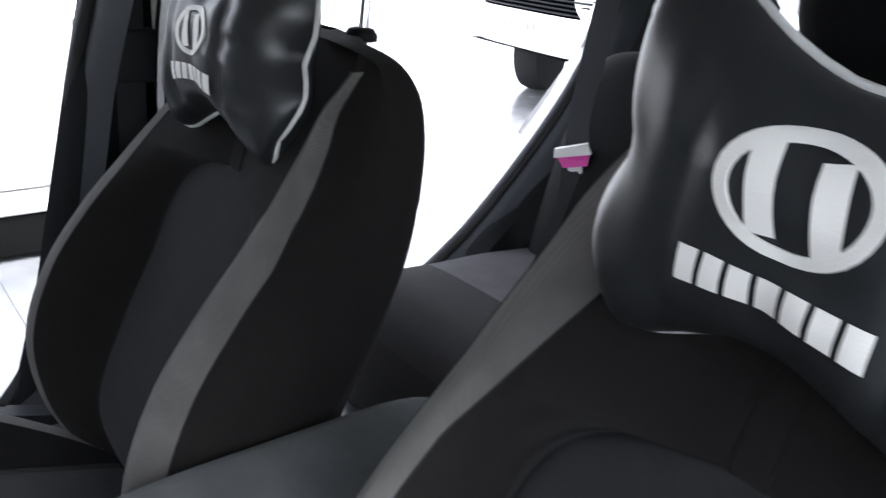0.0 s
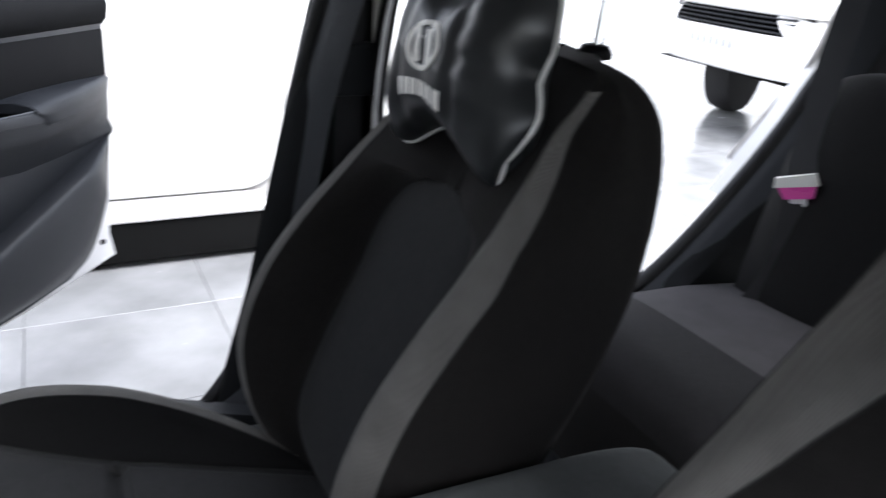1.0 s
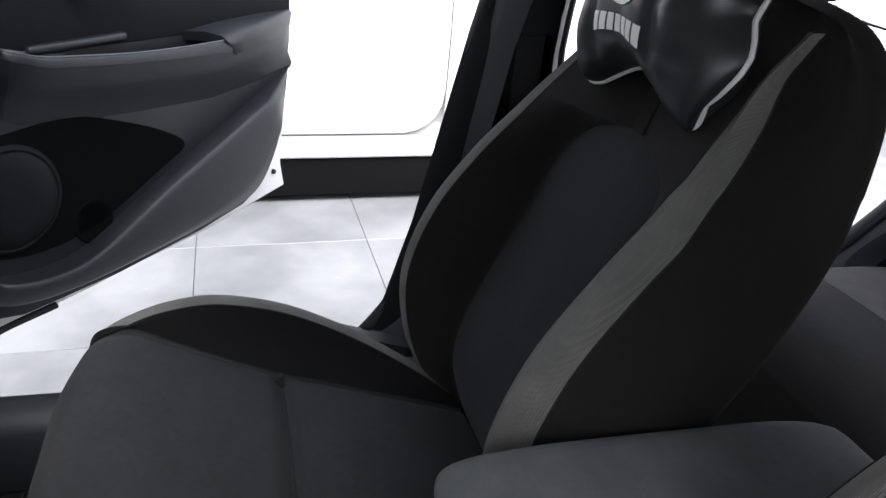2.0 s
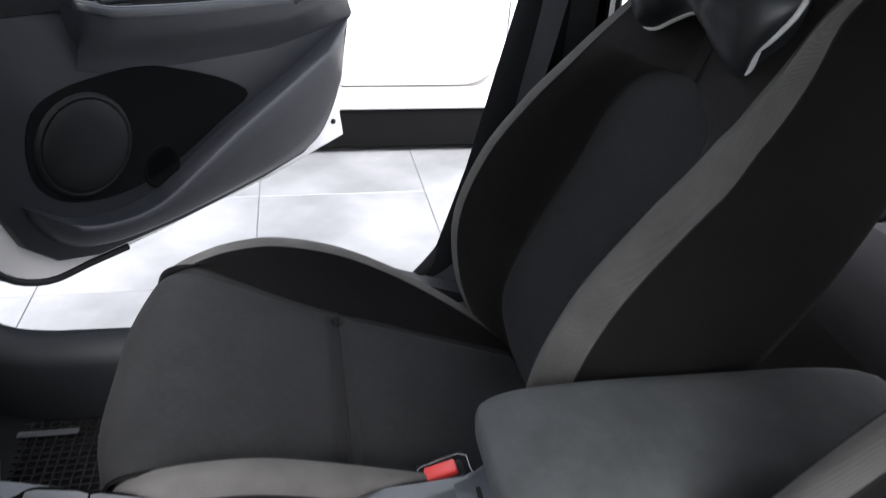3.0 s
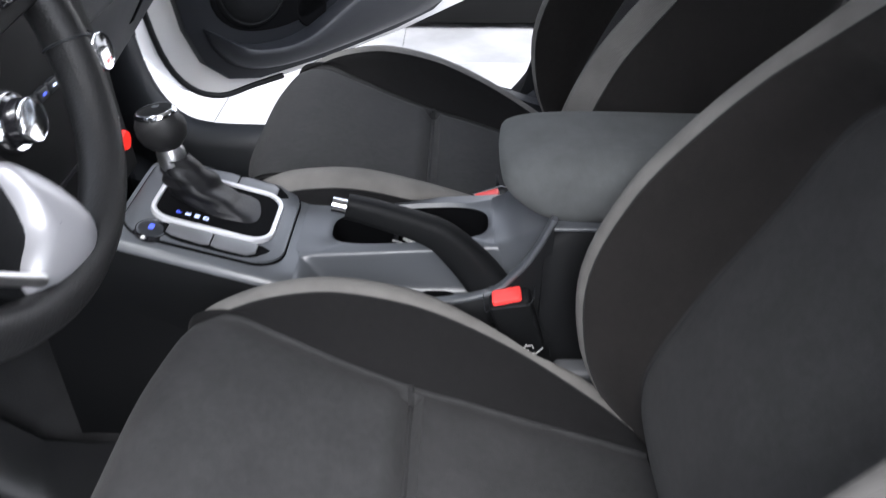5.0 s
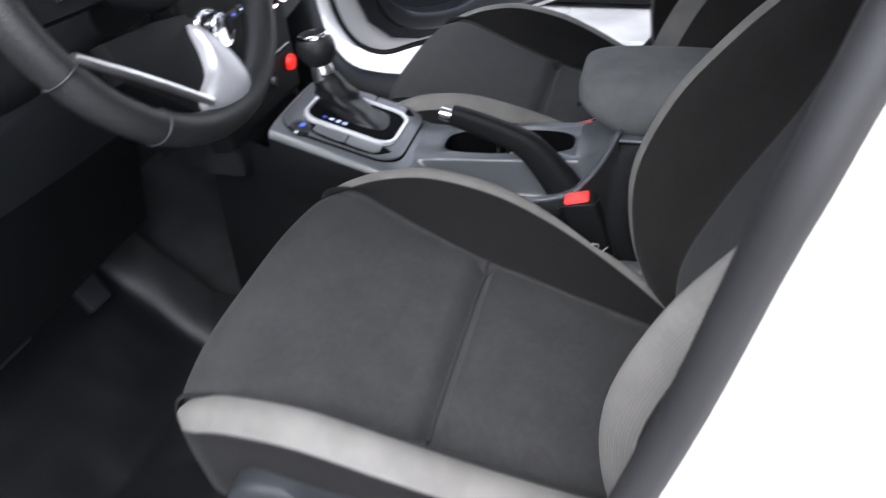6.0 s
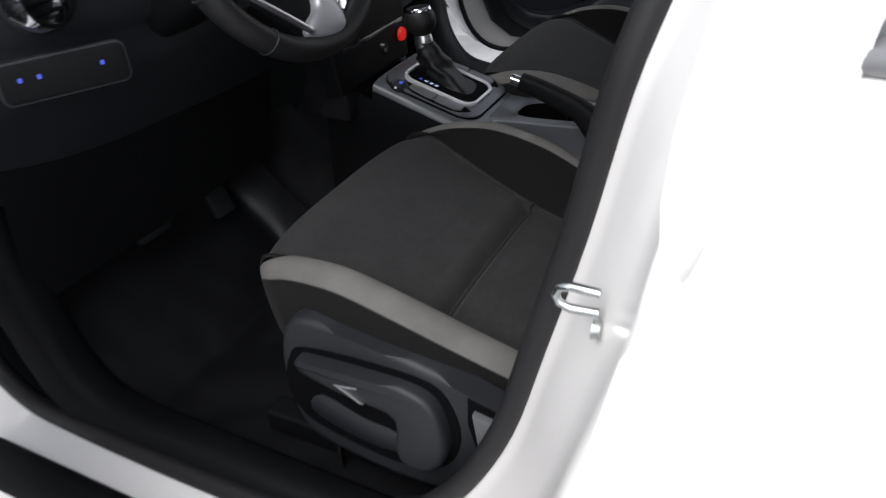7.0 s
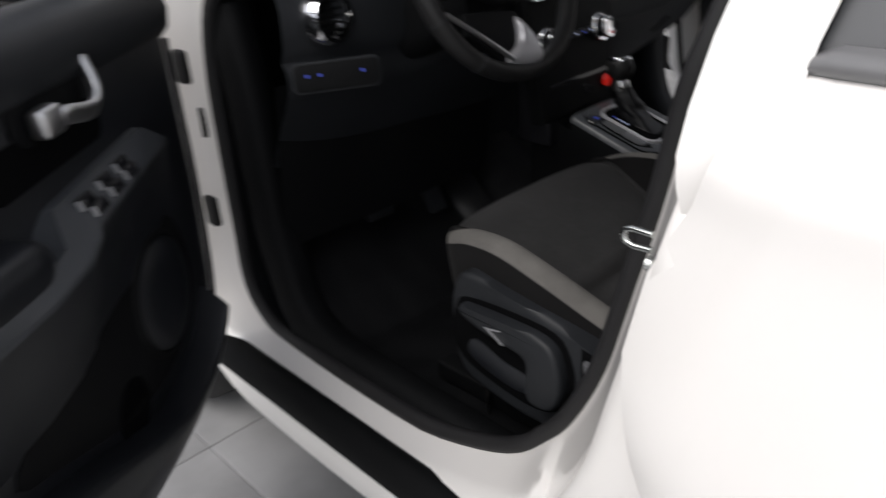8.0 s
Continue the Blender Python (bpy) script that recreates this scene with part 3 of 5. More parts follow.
# driver-side wall of the box with its grey lip curving up from the tray
lip = spline([(.38, .572), (.30, .584), (.25, .592), (.207, .606), (.186, .628), (.170, .650), (.157, .675), (.149, .695), (.142, .712)], 4)
sheet("box_side", [[(-.072, y, z), (-.079, y, z - .004), (-.081, y, z - .03), (-.082, y, .45), (-.088, y, .30)] for y, z in lip], M_PLASTIC_DARK, console, "grained black side of the storage box", angle=60)
sheet("tray_inner_wall", [[(-.070, y, z), (-.066, y, z - .012), (-.060, y, .560)] for y, z in lip], M_DECK, console, "grey inner face of the tray wall", angle=60)
sweep("tray_lip", [(-.075, y, z - .001) for y, z in lip], rrect(.013, .007, .003, 3), M_DECK, console, "grey lip curving up to the armrest")
rows = []
for y, z in ((.206, .628), (.190, .634), (.170, .652), (.150, .678), (.132, .696), (.10, .700)):
    e = -.055 * max(0, min(1, (.195 - y) / .06))
    rows.append([(-.016 + e, y, z - .05), (-.014 + e, y, z - .004), (-.004 + .8 * e, y, z + .002), (.05, y, z + .003), (.10, y, z + .001), (.113, y, z - .010), (.116, y, z - .10)])
sheet("rear_ramp", rows, M_DECK, console, "satin grey ramp rising to the armrest", angle=60)
# armrest lid
rows = []
for y, zt, zb, w in spline([(.204, .754, .746, .030), (.200, .764, .736, .064), (.188, .770, .722, .080), (.165, .775, .704, .090), (.135, .778, .692, .094), (.08, .779, .690, .096), (-.04, .777, .694, .094), (-.14, .778, .696, .088), (-.20, .768, .700, .078), (-.215, .75, .72, .05)], 3):
    h = zt - zb
    rows.append([(.006 + x, y, (zt + zb) / 2 + z) for x, z in rrect(1.76 * w, h, min(h * .42, w * .8), 5)])
armrest = thing("armrest", (0, 0, .69), "dark grey padded armrest lid on the console box", "armrest")
sheet("armrest_pad", rows, fabric("armrest_cloth", (0.072, 0.076, 0.076), 900, contrast=.2), armrest, wrap_v=True, cap=True, angle=70)
slab("armrest_latch", rrect(.02, .006, .002, 3), 0, .004, .001, M_PLASTIC_DARK, armrest, "black latch tab", m=basis((.006, .203, .712), (-1, 0, 0), (0, .2, 1)))
rbox("hinge_line", (-.079, -.12, .694), (.096, .146, .699), .002, M_DECK, armrest, "thin grey seam strip")

# ---- gear lever ----
gear = thing("gear_lever", (0, .545, .64), "automatic gear lever with a leather boot and a silver frame", "gear lever")
slope = Vector((0, 1, .30)).normalized()
GM = basis((.034, .565, deck_z(.565) + .004), (1, 0, 0), slope)


def frame_ring(name, w, h, r, width, t0, t1, mat, label, parent=gear, bev=.002, cx=0, cy=0):
    return slab(name, rrect(w, h, r, 6, cx, cy), t0, t1, bev, mat, parent, label, m=GM, hole=rrect(w - 2 * width, h - 2 * width, max(r - width, .004), 6, cx, cy))


slab("plinth_groove", rrect(.1838, .2018, .039, 8, 0, .002), -.006, .0012, .001, M_VOID, gear, "dark groove round the plinth", m=GM)
slab("plinth", rrect(.181, .199, .038, 8, 0, .002), -.006, .004, .003, M_DECK, gear, "satin grey plinth round the frame", m=GM)
frame_ring("silver_frame", .115, .156, .030, .0066, .004, .0108, M_FRAME, "satin silver frame", bev=.0022)
slab("inner_plate", rrect(.1045, .1455, .025, 6), .004, .007, .0, M_VOID, gear, "gloss black inner plate", m=GM)
for i, ch in enumerate("PRND"):
    cu = bpy.data.curves.new("gear_mark", "FONT")
    cu.body, cu.size, cu.extrude, cu.align_x, cu.align_y = ch, .0098, .0003, "CENTER", "CENTER"
    cu.materials.append(M_LED_BLUE if i == 0 else M_LED_WHITE)
    mark = new("gear_mark", cu)
    mark.matrix_world = GM @ Matrix.Translation((-.034, .042 - .0112 * i, .0076))
    mark.parent = gear
    mark.matrix_parent_inverse = gear.matrix_world.inverted()
    mark["label"] = "small lit gear letter"
for s in (-1, 1):
    slab("button_groove", [(s * x, y) for x, y in loop_spline([(.058, .052), (.074, .051), (.086, .036), (.0885, .0), (.088, -.050), (.076, -.070), (.058, -.070)], 3)][::s], .0038, .0046, 0, M_VOID, gear, "dark groove round the buttons", m=GM)
    for y0, y1 in ((-.008, .046), (-.064, -.0095)):
        lo, hi = (.0838, .0838) if y0 < -.02 else (.0838, .080)
        slab("console_button", [(s * x, y) for x, y in ((.0585, y0), (.0810 if y0 > -.02 else .076, y0), (lo, y0 + .010), (hi, y1 - .008), (.076 if y0 > -.02 else .081, y1), (.0585, y1))][::s], .004, .0075, .0015, M_BUTTON, gear, "grey push button beside the frame", m=GM)
# boot: a cut-cornered base drawn up into a sleeve
base = (.034, .565) + loop_spline([(-.018, -.060), (-.025, -.030), (-.024, .0), (-.012, .035), (.002, .060), (.034, .061), (.045, .035), (.046, -.02), (.042, -.058), (.010, -.065)], 4)
rows = []
for t in np.linspace(0, 1, 17):
    k = t ** .62
    row = []
    for i, (x, y) in enumerate(base):
        a = math.atan2(y - .56, x - .038)
        qx, qy = .030 + .0175 * math.cos(a), .608 + .0185 * math.sin(a)
        fold = .0035 * math.sin(3 * a + 7 * t) * math.sin(math.pi * t) + .0022 * math.sin(22 * t + 2 * math.cos(a)) * math.sin(math.pi * t)
        px, py = x + (qx - x) * k, y + (qy - y) * k
        row.append((px + fold * math.cos(a), py + fold * math.sin(a), deck_z(y) * (1 - t) + (.728) * t + .010 * (1 - t)))
    rows.append(row)
sheet("leather_boot", rows, M_BOOT, gear, "black leather boot", wrap_v=True, angle=80)
KM = Matrix.Translation((.030, .608, .718)) @ Matrix.Rotation(radians(-8), 4, "X")
lathe("collar", [(.010, -.006), (.0165, -.004), (.018, .004), (.017, .016), (.0155, .022), (.008, .024)], M_SATIN, gear, "satin silver collar", m=KM)
KM2 = KM @ Matrix.Translation((0, 0, .020)) @ Matrix.Scale(.92, 4) @ Matrix.Scale(1.12, 4, (0, 1, 0))
lathe("knob", [(.006, 0), (.017, .003), (.026, .014), (.0300, .027), (.0290, .040), (.0245, .050), (.019, .055), (.004, .056)], M_WRAP, gear, "black leather knob", m=KM2)
lathe("knob_ring", [(.0250, .051), (.0246, .0545), (.0225, .0572), (.0203, .0572), (.0203, .053)], M_CHROME, gear, "chrome ring on the knob", m=KM2)
lathe("knob_cap", [(.001, .0545), (.0203, .0545), (.0198, .0566), (.010, .0580), (.001, .0582)], M_PLASTIC_DARK, gear, "black cap", m=KM2)
slab("cap_glint", [(.001, -.004), (.008, -.005), (.009, .003), (.003, .004)], .0583, .0590, 0, M_CHROME, gear, "chrome lever crest", m=KM2)

# start button
start = thing("start_button", (-.042, .626, deck_z(.626)), "round engine start button with a dim blue mark", "button")
SM = basis((-.042, .626, deck_z(.626) + .002), (1, 0, 0), slope)
lathe("button_ring", [(.004, 0), (.0205, 0), (.0210, .004), (.0178, .0066), (.0160, .004)], M_GLOSS, start, "gloss black ring", m=SM)
lathe("button_cap", [(.0160, .001), (.0155, .0060), (.009, .0082), (.001, .0088)], M_PLASTIC, start, "domed cap", m=SM)
slab("button_mark", rrect(.010, .006, .001, 2), .0088, .0096, 0, M_LED_BLUE, start, "dim blue mark", m=SM)

# ---- parking brake ----
brake = thing("parking_brake", (-.041, .22, .56), "black parking brake lever with a silver release button", "brake lever")
path = spline([(-.041, y, z) for y, z in ((.185, .535), (.198, .562), (.225, .606), (.252, .640), (.274, .661), (.30, .674), (.35, .692), (.384, .7015))], 4)
sc = np.interp(np.linspace(0, 1, len(path)), (0, .2, .5, .75, 1), (1.22, 1.15, .90, .76, .64))
sweep("lever_grip", [tuple(p) for p in path], rrect(.036, .046, .014, 4), M_PLASTIC_DARK, brake, "black moulded grip", scale=sc)
sweep("release_button", [(-.041, .382, .6995), (-.041, .392, .702), (-.041, .401, .704)], .0095, M_CHROME, brake, "silver release button")

# keys and coins in the cup well
keys = thing("key_bunch", (.045, .29, .55), "small bunch of metal keys lying in the cup well", "keys")
random.seed(4)
for i in range(11):
    m = Matrix.Translation((.062 + random.uniform(-.012, .012), .312 + random.uniform(-.03, .03), .548 + .0035 * i)) @ Euler((random.uniform(-.5, .5), random.uniform(-.4, .4), random.uniform(0, 6))).to_matrix().to_4x4()
    slab("key", [(-.02, -.003), (.008, -.003), (.012, -.008), (.022, -.007), (.024, 0), (.022, .007), (.012, .008), (.008, .003), (-.02, .003)], 0, .002, .0005, M_KEY, keys, m=m)


# ---- seat belt buckles ----
def buckle(x, y, z, lean, label):
    b = thing("seat_belt_buckle", (x, y, z - .09), label, "buckle", "belt buckles")
    m = basis((x, y, z), (1, 0, .1 * lean), (0, 1, -.30))
    slab("housing", rrect(.030, .050, .006, 4), -.085, .002, .005, M_PLASTIC_DARK, b, "black buckle housing", m=m, seg=2)
    slab("release", rrect(.022, .036, .004, 3, 0, .002), .002, .008, .003, M_RED, b, "red release button", m=m)
    rng = random.Random(int(abs(x) * 1000))
    rows = []
    for t in np.linspace(-.095, .006, 9):
        g = 1.06 + .08 * (t < -.06) + .05 * rng.random()
        rows.append([tuple(m @ Vector((px * g + .003 * rng.uniform(-1, 1), py * g + .003 * rng.uniform(-1, 1), t))) for px, py in rrect(.034, .056, .008, 3)])
    film = sheet("plastic_wrap", rows, M_FILM, b, "crumpled clear plastic wrap", wrap_v=True, angle=10)
    film.visible_shadow = False
    edge = [tuple(m @ Vector((px * 1.10 + .0025 * rng.uniform(-1, 1), py * 1.10 + .002 * rng.uniform(-1, 1), .004 + .003 * rng.uniform(-1, 1)))) for px, py in rrect(.034, .056, .008, 3)]
    # silver on the passenger buckle paints the film's glint, black leaves it out
    sweep("wrap_edge", edge, .0005, M_SATIN if lean < 0 else M_PLASTIC, b, "folded edge of the clear wrap, glint painted on the passenger side", closed=True)
    # white threads paint the light caught by creases in the film
    for k in range(5):
        y0, t0 = rng.uniform(-.022, .022), rng.uniform(-.088, -.060)
        sweep("wrap_glint", [tuple(m @ Vector((-.0195 + .002 * rng.random(), y0 + .006 * q * rng.uniform(.5, 1.5), t0 + .004 * q * rng.uniform(-1, 1)))) for q in range(-2, 3)], .0007, M_PIPING, b, "crease of the clear wrap, its glint painted white")
    return b


buckle(.141, .208, .603, -1, "red seat belt buckle in clear wrap beside the passenger cushion")
buckle(-.092, .190, .607, 1, "red seat belt buckle in clear wrap beside the driver cushion")

# ---- dashboard ----
dash = thing("dashboard", (0, .95, .60), "dark grey plastic dashboard with round vents and a centre stack", "dashboard")
rows = []
prof = [(1.10, 1.03), (.95, 1.055), (.82, 1.05), (.775, 1.03), (.76, .99), (.765, .93), (.775, .905), (.765, .89), (.768, .85), (.80, .80), (.86, .70), (.95, .58), (1.02, .45)]
prof_p = prof[:8] + [(.770, .85), (.785, .81), (.83, .795), (.95, .78), (1.03, .76)]
for x in np.linspace(-.70, .70, 29):
    bulge = -.03 * math.exp(-((x + .375) / .2) ** 2)
    use = prof if x < .12 else prof_p
    rows.append(spline([(x, y + .03 * (abs(x) / .7) ** 4 + (bulge if z > .9 else 0), z) for y, z in use], 2))
sheet("main_body", rows, M_PLASTIC, dash, "grained dark plastic body", angle=40)
# glove box face on the passenger side
GB = basis((0, 1.055, 0), (1, 0, 0), (0, -.28, 1))
slab("glove_box", [(.165, .690), (.40, .727), (.62, .782), (.68, .83), (.66, .885), (.20, .885), (.15, .80)], 0, .035, .012, M_PLASTIC, dash, "dark grey glove box door", m=GB, seg=3)
slab("glove_latch", [(.455, .782), (.472, .782), (.535, .812), (.520, .816)], .0345, .037, .001, M_VOID, dash, "dark latch slot", m=GB)
# centre stack with climate knobs
stack = slab("stack_panel", [(-.125, .66), (.125, .66), (.14, .80), (.15, .93), (.14, 1.03), (-.14, 1.03), (-.15, .93), (-.14, .80)], 0, .04, .012, M_PLASTIC_DARK, dash, "black centre stack", m=basis((0, .650, 0), (1, 0, 0), (0, .13, 1)), seg=3)
CS = basis((0, .650, 0), (1, 0, 0), (0, .13, 1))
for s in (-1, 1):
    KC = CS @ Matrix.Translation((s * .095, .835, 0))
    knob = lathe("climate_knob", [(.002, .066), (.021, .066), (.0235, .063), (.0245, .045), (.026, .038)], M_GLOSS, stack, "gloss black climate knob", m=KC)
    lathe("knob_ring", [(.0245, .036), (.0330, .036), (.0330, .045), (.0300, .049), (.0250, .047)], M_CHROME, knob, "chrome ring", m=KC)
    lathe("knob_edge", [(.0205, .064), (.0240, .062), (.0245, .066), (.0225, .0685), (.0205, .0675)], M_CHROME, knob, "thin chrome edge", m=KC)
    slab("vent_frame", rrect(.095, .066, .012, 5, s * .098, .955), .036, .052, .004, M_CHROME, stack, "chrome vent frame", m=CS, hole=rrect(.079, .050, .007, 5, s * .098, .955))
    for k in range(4):
        slab("vent_slat", rrect(.076, .004, .0015, 2, s * .098, .938 + .0115 * k), .034, .046, 0, M_PLASTIC_DARK, stack, m=CS)
for i in range(5):
    slab("climate_button", rrect(.022, .014, .003, 3, -.052 + .026 * i, .835), .038, .046, .002, M_PLASTIC, stack, m=CS)
    slab("button_light", rrect(.008, .003, .001, 2, -.052 + .026 * i, .835), .0462, .0468, 0, M_LED_BLUE if i % 2 else M_LED_WHITE, stack, m=CS)
slab("warm_dial_mark", rrect(.016, .006, .002, 2, .098, .822), .066, .0675, 0, M_LED_RED, stack, "small red mark", m=CS)
# lower cubby with a red-lit socket
rbox("cubby", (-.105, .705, .60), (.125, .80, .745), .008, M_GLOSS, stack, "gloss black cubby")
lathe("lit_socket", [(.002, .006), (.012, .006), (.014, 0), (.010, 0)], M_LED_RED, stack, "red-lit socket ring", m=basis((.100, .700, .711), (1, 0, 0), (0, 0, 1)))
lathe("socket_cap", [(.002, .008), (.009, .008), (.011, 0)], M_GLOSS, stack, "black socket", m=basis((.030, .702, .706), (1, 0, 0), (0, 0, 1)))
# driver side round vent
VM = basis((-.618, .772, .972), (1, .12, 0), (0, .12, 1))
vent = lathe("round_vent", [(.048, -.01), (.048, .012), (.042, .022), (.037, .022), (.034, .006)], M_CHROME, dash, "round air vent with a silver ring", m=VM)
lathe("vent_core", [(.001, .002), (.035, .002), (.036, -.004)], M_GLOSS, vent, "black vent core", m=VM)
for k in range(5):
    slab("vent_blade", rrect(.062 - .006 * abs(k - 2), .003, .001, 2, 0, -.024 + .012 * k), .002, .012, 0, M_VOID, vent, m=VM)
# switch panel
SP = basis((-.62, .760, .876), (1, -.55, .0), (0, .10, 1))
slab("switch_rim", rrect(.156, .054, .012, 4), -.004, .006, .002, M_PLASTIC, dash, "dark grey rim of the switch panel", m=SP)
sw = slab("switch_panel", rrect(.150, .048, .010, 4), -.002, .008, .003, M_PLASTIC_DARK, dash, "black switch panel with blue lit symbols", m=SP)
for px in (-.052, -.030, .045):
    slab("switch_light", rrect(.005, .006, .0015, 2, px, .004), .0082, .0092, 0, M_LED_BLUE, sw, "blue lit symbol", m=SP)
# knee panel, column shroud, pedals
rows = [[(x, .83 + .06 * t + .02 * abs(x + .38), .86 - .34 * t) for t in np.linspace(0, 1, 6)] for x in np.linspace(-.70, -.12, 9)]
sheet("knee_panel", rows, M_PLASTIC_DARK, dash, "black knee panel")
rows = []
for y, r in ((.61, .045), (.66, .055), (.74, .065), (.84, .07)):
    rows.append([(-.398 + x, y, 1.01 - .42 * (y - .573) + z) for x, z in rrect(2.1 * r, 2 * r, r * .7, 5)])
sheet("column_shroud", rows, M_PLASTIC_DARK, dash, "black steering column shroud", wrap_v=True, cap=True)
for x, w, nm in ((-.42, .075, "brake_pedal"), (-.26, .05, "accelerator_pedal")):
    p = thing(nm, (x, .98, .42), "black rubber-covered pedal above the carpet", "pedal")
    slab("pedal_pad", rrect(w, .06 if w > .06 else .14, .008, 4), 0, .012, .004, M_PLASTIC, p, m=basis((x, .955, .50), (1, 0, 0), (0, .55, 1)))
    sweep("pedal_arm", [(x, .965, .505), (x, 1.0, .60), (x, 1.02, .70)], .009, M_PLASTIC_DARK, p)

# ---- steering wheel ----
wheel = thing("steering_wheel", (-.398, .582, 1.025), "black leather steering wheel with silver spoke trim", "steering wheel")
WM = basis((-.398, .582, 1.026), (1, 0, 0), (0, .40, .916))
sec = [(.0155 * math.cos(a), .0185 * math.sin(a)) for a in np.linspace(0, 2 * math.pi, 14, endpoint=False)]
rows = []
for a in np.linspace(0, 2 * math.pi, 72, endpoint=False):
    rows.append([tuple(WM @ Vector(((.172 + p) * math.cos(a), (.172 + p) * math.sin(a), q))) for p, q in sec])
sheet("rim", rows, M_WRAP, wheel, "black leather rim", wrap_u=True, wrap_v=True, angle=80)
for a in (-20, -128, 200, 52, 128):
    a = radians(a)
    loop = [tuple(WM @ Vector(((.172 + 1.04 * p) * math.cos(a), (.172 + 1.04 * p) * math.sin(a), 1.04 * q))) for p, q in sec]
    sweep("rim_seam", loop, .0011, M_PLASTIC, wheel, "stitched seam", closed=True)
rows = []
for r, z in ((.0, .030), (.03, .031), (.055, .028), (.070, .018), (.074, .0), (.06, -.02)):
    rows.append([tuple(WM @ Vector((1.12 * r * math.cos(a), r * .86 * math.sin(a) + .004, z))) for a in np.linspace(0, 2 * math.pi, 36, endpoint=False)])
sheet("horn_pad", rows, M_PLASTIC_DARK, wheel, "matt black horn pad", wrap_v=True, angle=70)
for s in (-1, 1):
    slab("spoke", [(s * x, y) for x, y in ((.05, .035), (.165, .020), (.168, -.022), (.05, -.03))][::s], -.014, .008, .005, M_PLASTIC_DARK, wheel, "black side spoke", m=WM)
    for k in range(4):
        slab("wheel_button", rrect(.020, .013, .003, 3, s * (.092 + .026 * (k % 2)), .012 - .020 * (k // 2)), .008, .013, .002, M_GLOSS, wheel, m=WM)
        slab("button_symbol", rrect(.008, .003, .001, 2, s * (.092 + .026 * (k % 2)), .012 - .020 * (k // 2)), .0132, .0138, 0, M_LED_WHITE, wheel, m=WM)
path = [tuple(WM @ Vector((x, y, .016))) for x, y in spline([(-.155, -.052), (-.107, -.090), (-.071, -.121), (-.042, -.147)], 4)]
sweep("lower_trim_line", path, .0045, M_SATIN, wheel, "thin bright lower trim line")
trim = loop_spline([(.004, -.080), (.024, -.102), (.037, -.130), (.038, -.156), (.018, -.169), (-.020, -.164), (-.047, -.149), (-.036, -.136), (-.014, -.126), (-.004, -.108)], 3)
mid = trim.mean(0)
rows = [[tuple(WM @ Vector((*(mid + (p - mid) * k), h))) for p in trim] for k, h in ((1.0, -.004), (1.0, .006), (.95, .012), (.80, .017), (.5, .0195), (.2, .020), (.01, .020))]
sheet("lower_spoke_trim", rows, M_SPOKE, wheel, "silver trim of the lower spoke", wrap_v=True, angle=80)
slab("lower_spoke", [(-.105, -.055), (-.030, -.062), (.012, -.070), (.030, -.105), (.036, -.150), (.01, -.168), (-.05, -.156), (-.07, -.128), (-.11, -.090)], -.014, .004, .004, M_PLASTIC_DARK, wheel, "black lower spoke", m=WM)


# ---- passenger floor mat ----
mat = thing("floor_mat", (.42, .64, .275), "black rubber floor mat with a grid of raised ribs", "floor mat")
rbox("mat_base", (.19, .40, .279), (.655, .845, .286), .003, M_PLASTIC_DARK, mat, "thin black rubber sheet")
verts, faces = [], []


def bar(x0, x1, y0, y1):
    k = len(verts)
    e = .0012
    verts.extend([(x0, y0, .285), (x1, y0, .285), (x1, y1, .285), (x0, y1, .285), (x0 + e, y0 + e, .2935), (x1 - e, y0 + e, .2935), (x1 - e, y1 - e, .2935), (x0 + e, y1 - e, .2935)])
    faces.extend([tuple(k + q for q in f) for f in ((4, 5, 6, 7), (0, 1, 5, 4), (1, 2, 6, 5), (2, 3, 7, 6), (3, 0, 4, 7))])


for i in range(30):
    bar(.200 + .0152 * i, .2045 + .0152 * i, .41, .835)
for j in range(28):
    bar(.198, .648, .412 + .0152 * j, .4165 + .0152 * j)
raw("rib_grid", verts, faces, M_RUBBER, mat, "grid of raised rubber ribs", angle=20)
slab("mat_label", rrect(.014, .105, .003, 3, .614, .782), .2938, .2965, .001, M_BUTTON, mat, "pale grey label strip")

vinyl = thing("floor_mat", (-.40, .66, .275), "creased black vinyl mat over the driver carpet", "floor mat")
M_VINYL = material("creased_black_vinyl", (0.0065, 0.0068, 0.0075), 0.40, grain=0.2, size=120, vary=0.1, spec=0.28, stain=14)
rows = []
for y in np.linspace(.30, 1.0, 60):
    row = []
    for x in np.linspace(-.655, -.135, 54):
        crease = .010 * abs(noise.noise((x * 5, y * 7, 2))) + .004 * noise.noise((x * 22, y * 16, 5))
        side = .10 * max(0, (x + .19) / .055) ** 2
        row.append((x, y, .282 + .9 * max(0, y - .80) + crease + side))
    rows.append(row)
sheet("vinyl_sheet", rows, M_VINYL, vinyl, "creased slightly glossy black vinyl", angle=80)

# ---- car body ----
car = thing("car_body", (0, 0, .20), "white compact car body with open front doors and black sills", "car")
FRONT_AP = [(1.005, .56), (1.006, .42), (.95, .352), (.86, .334), (.62, .328), (.42, .338), (.291, .369), (.225, .425), (.178, .49), (.131, .594), (.098, .717), (.064, .85), (.037, .979),
            (.008, 1.08), (-.03, 1.22), (-.055, 1.33), (-.03, 1.385), (.10, 1.405), (.35, 1.385), (.60, 1.29), (.80, 1.15), (.93, 1.03), (.985, .90), (1.0, .72)]
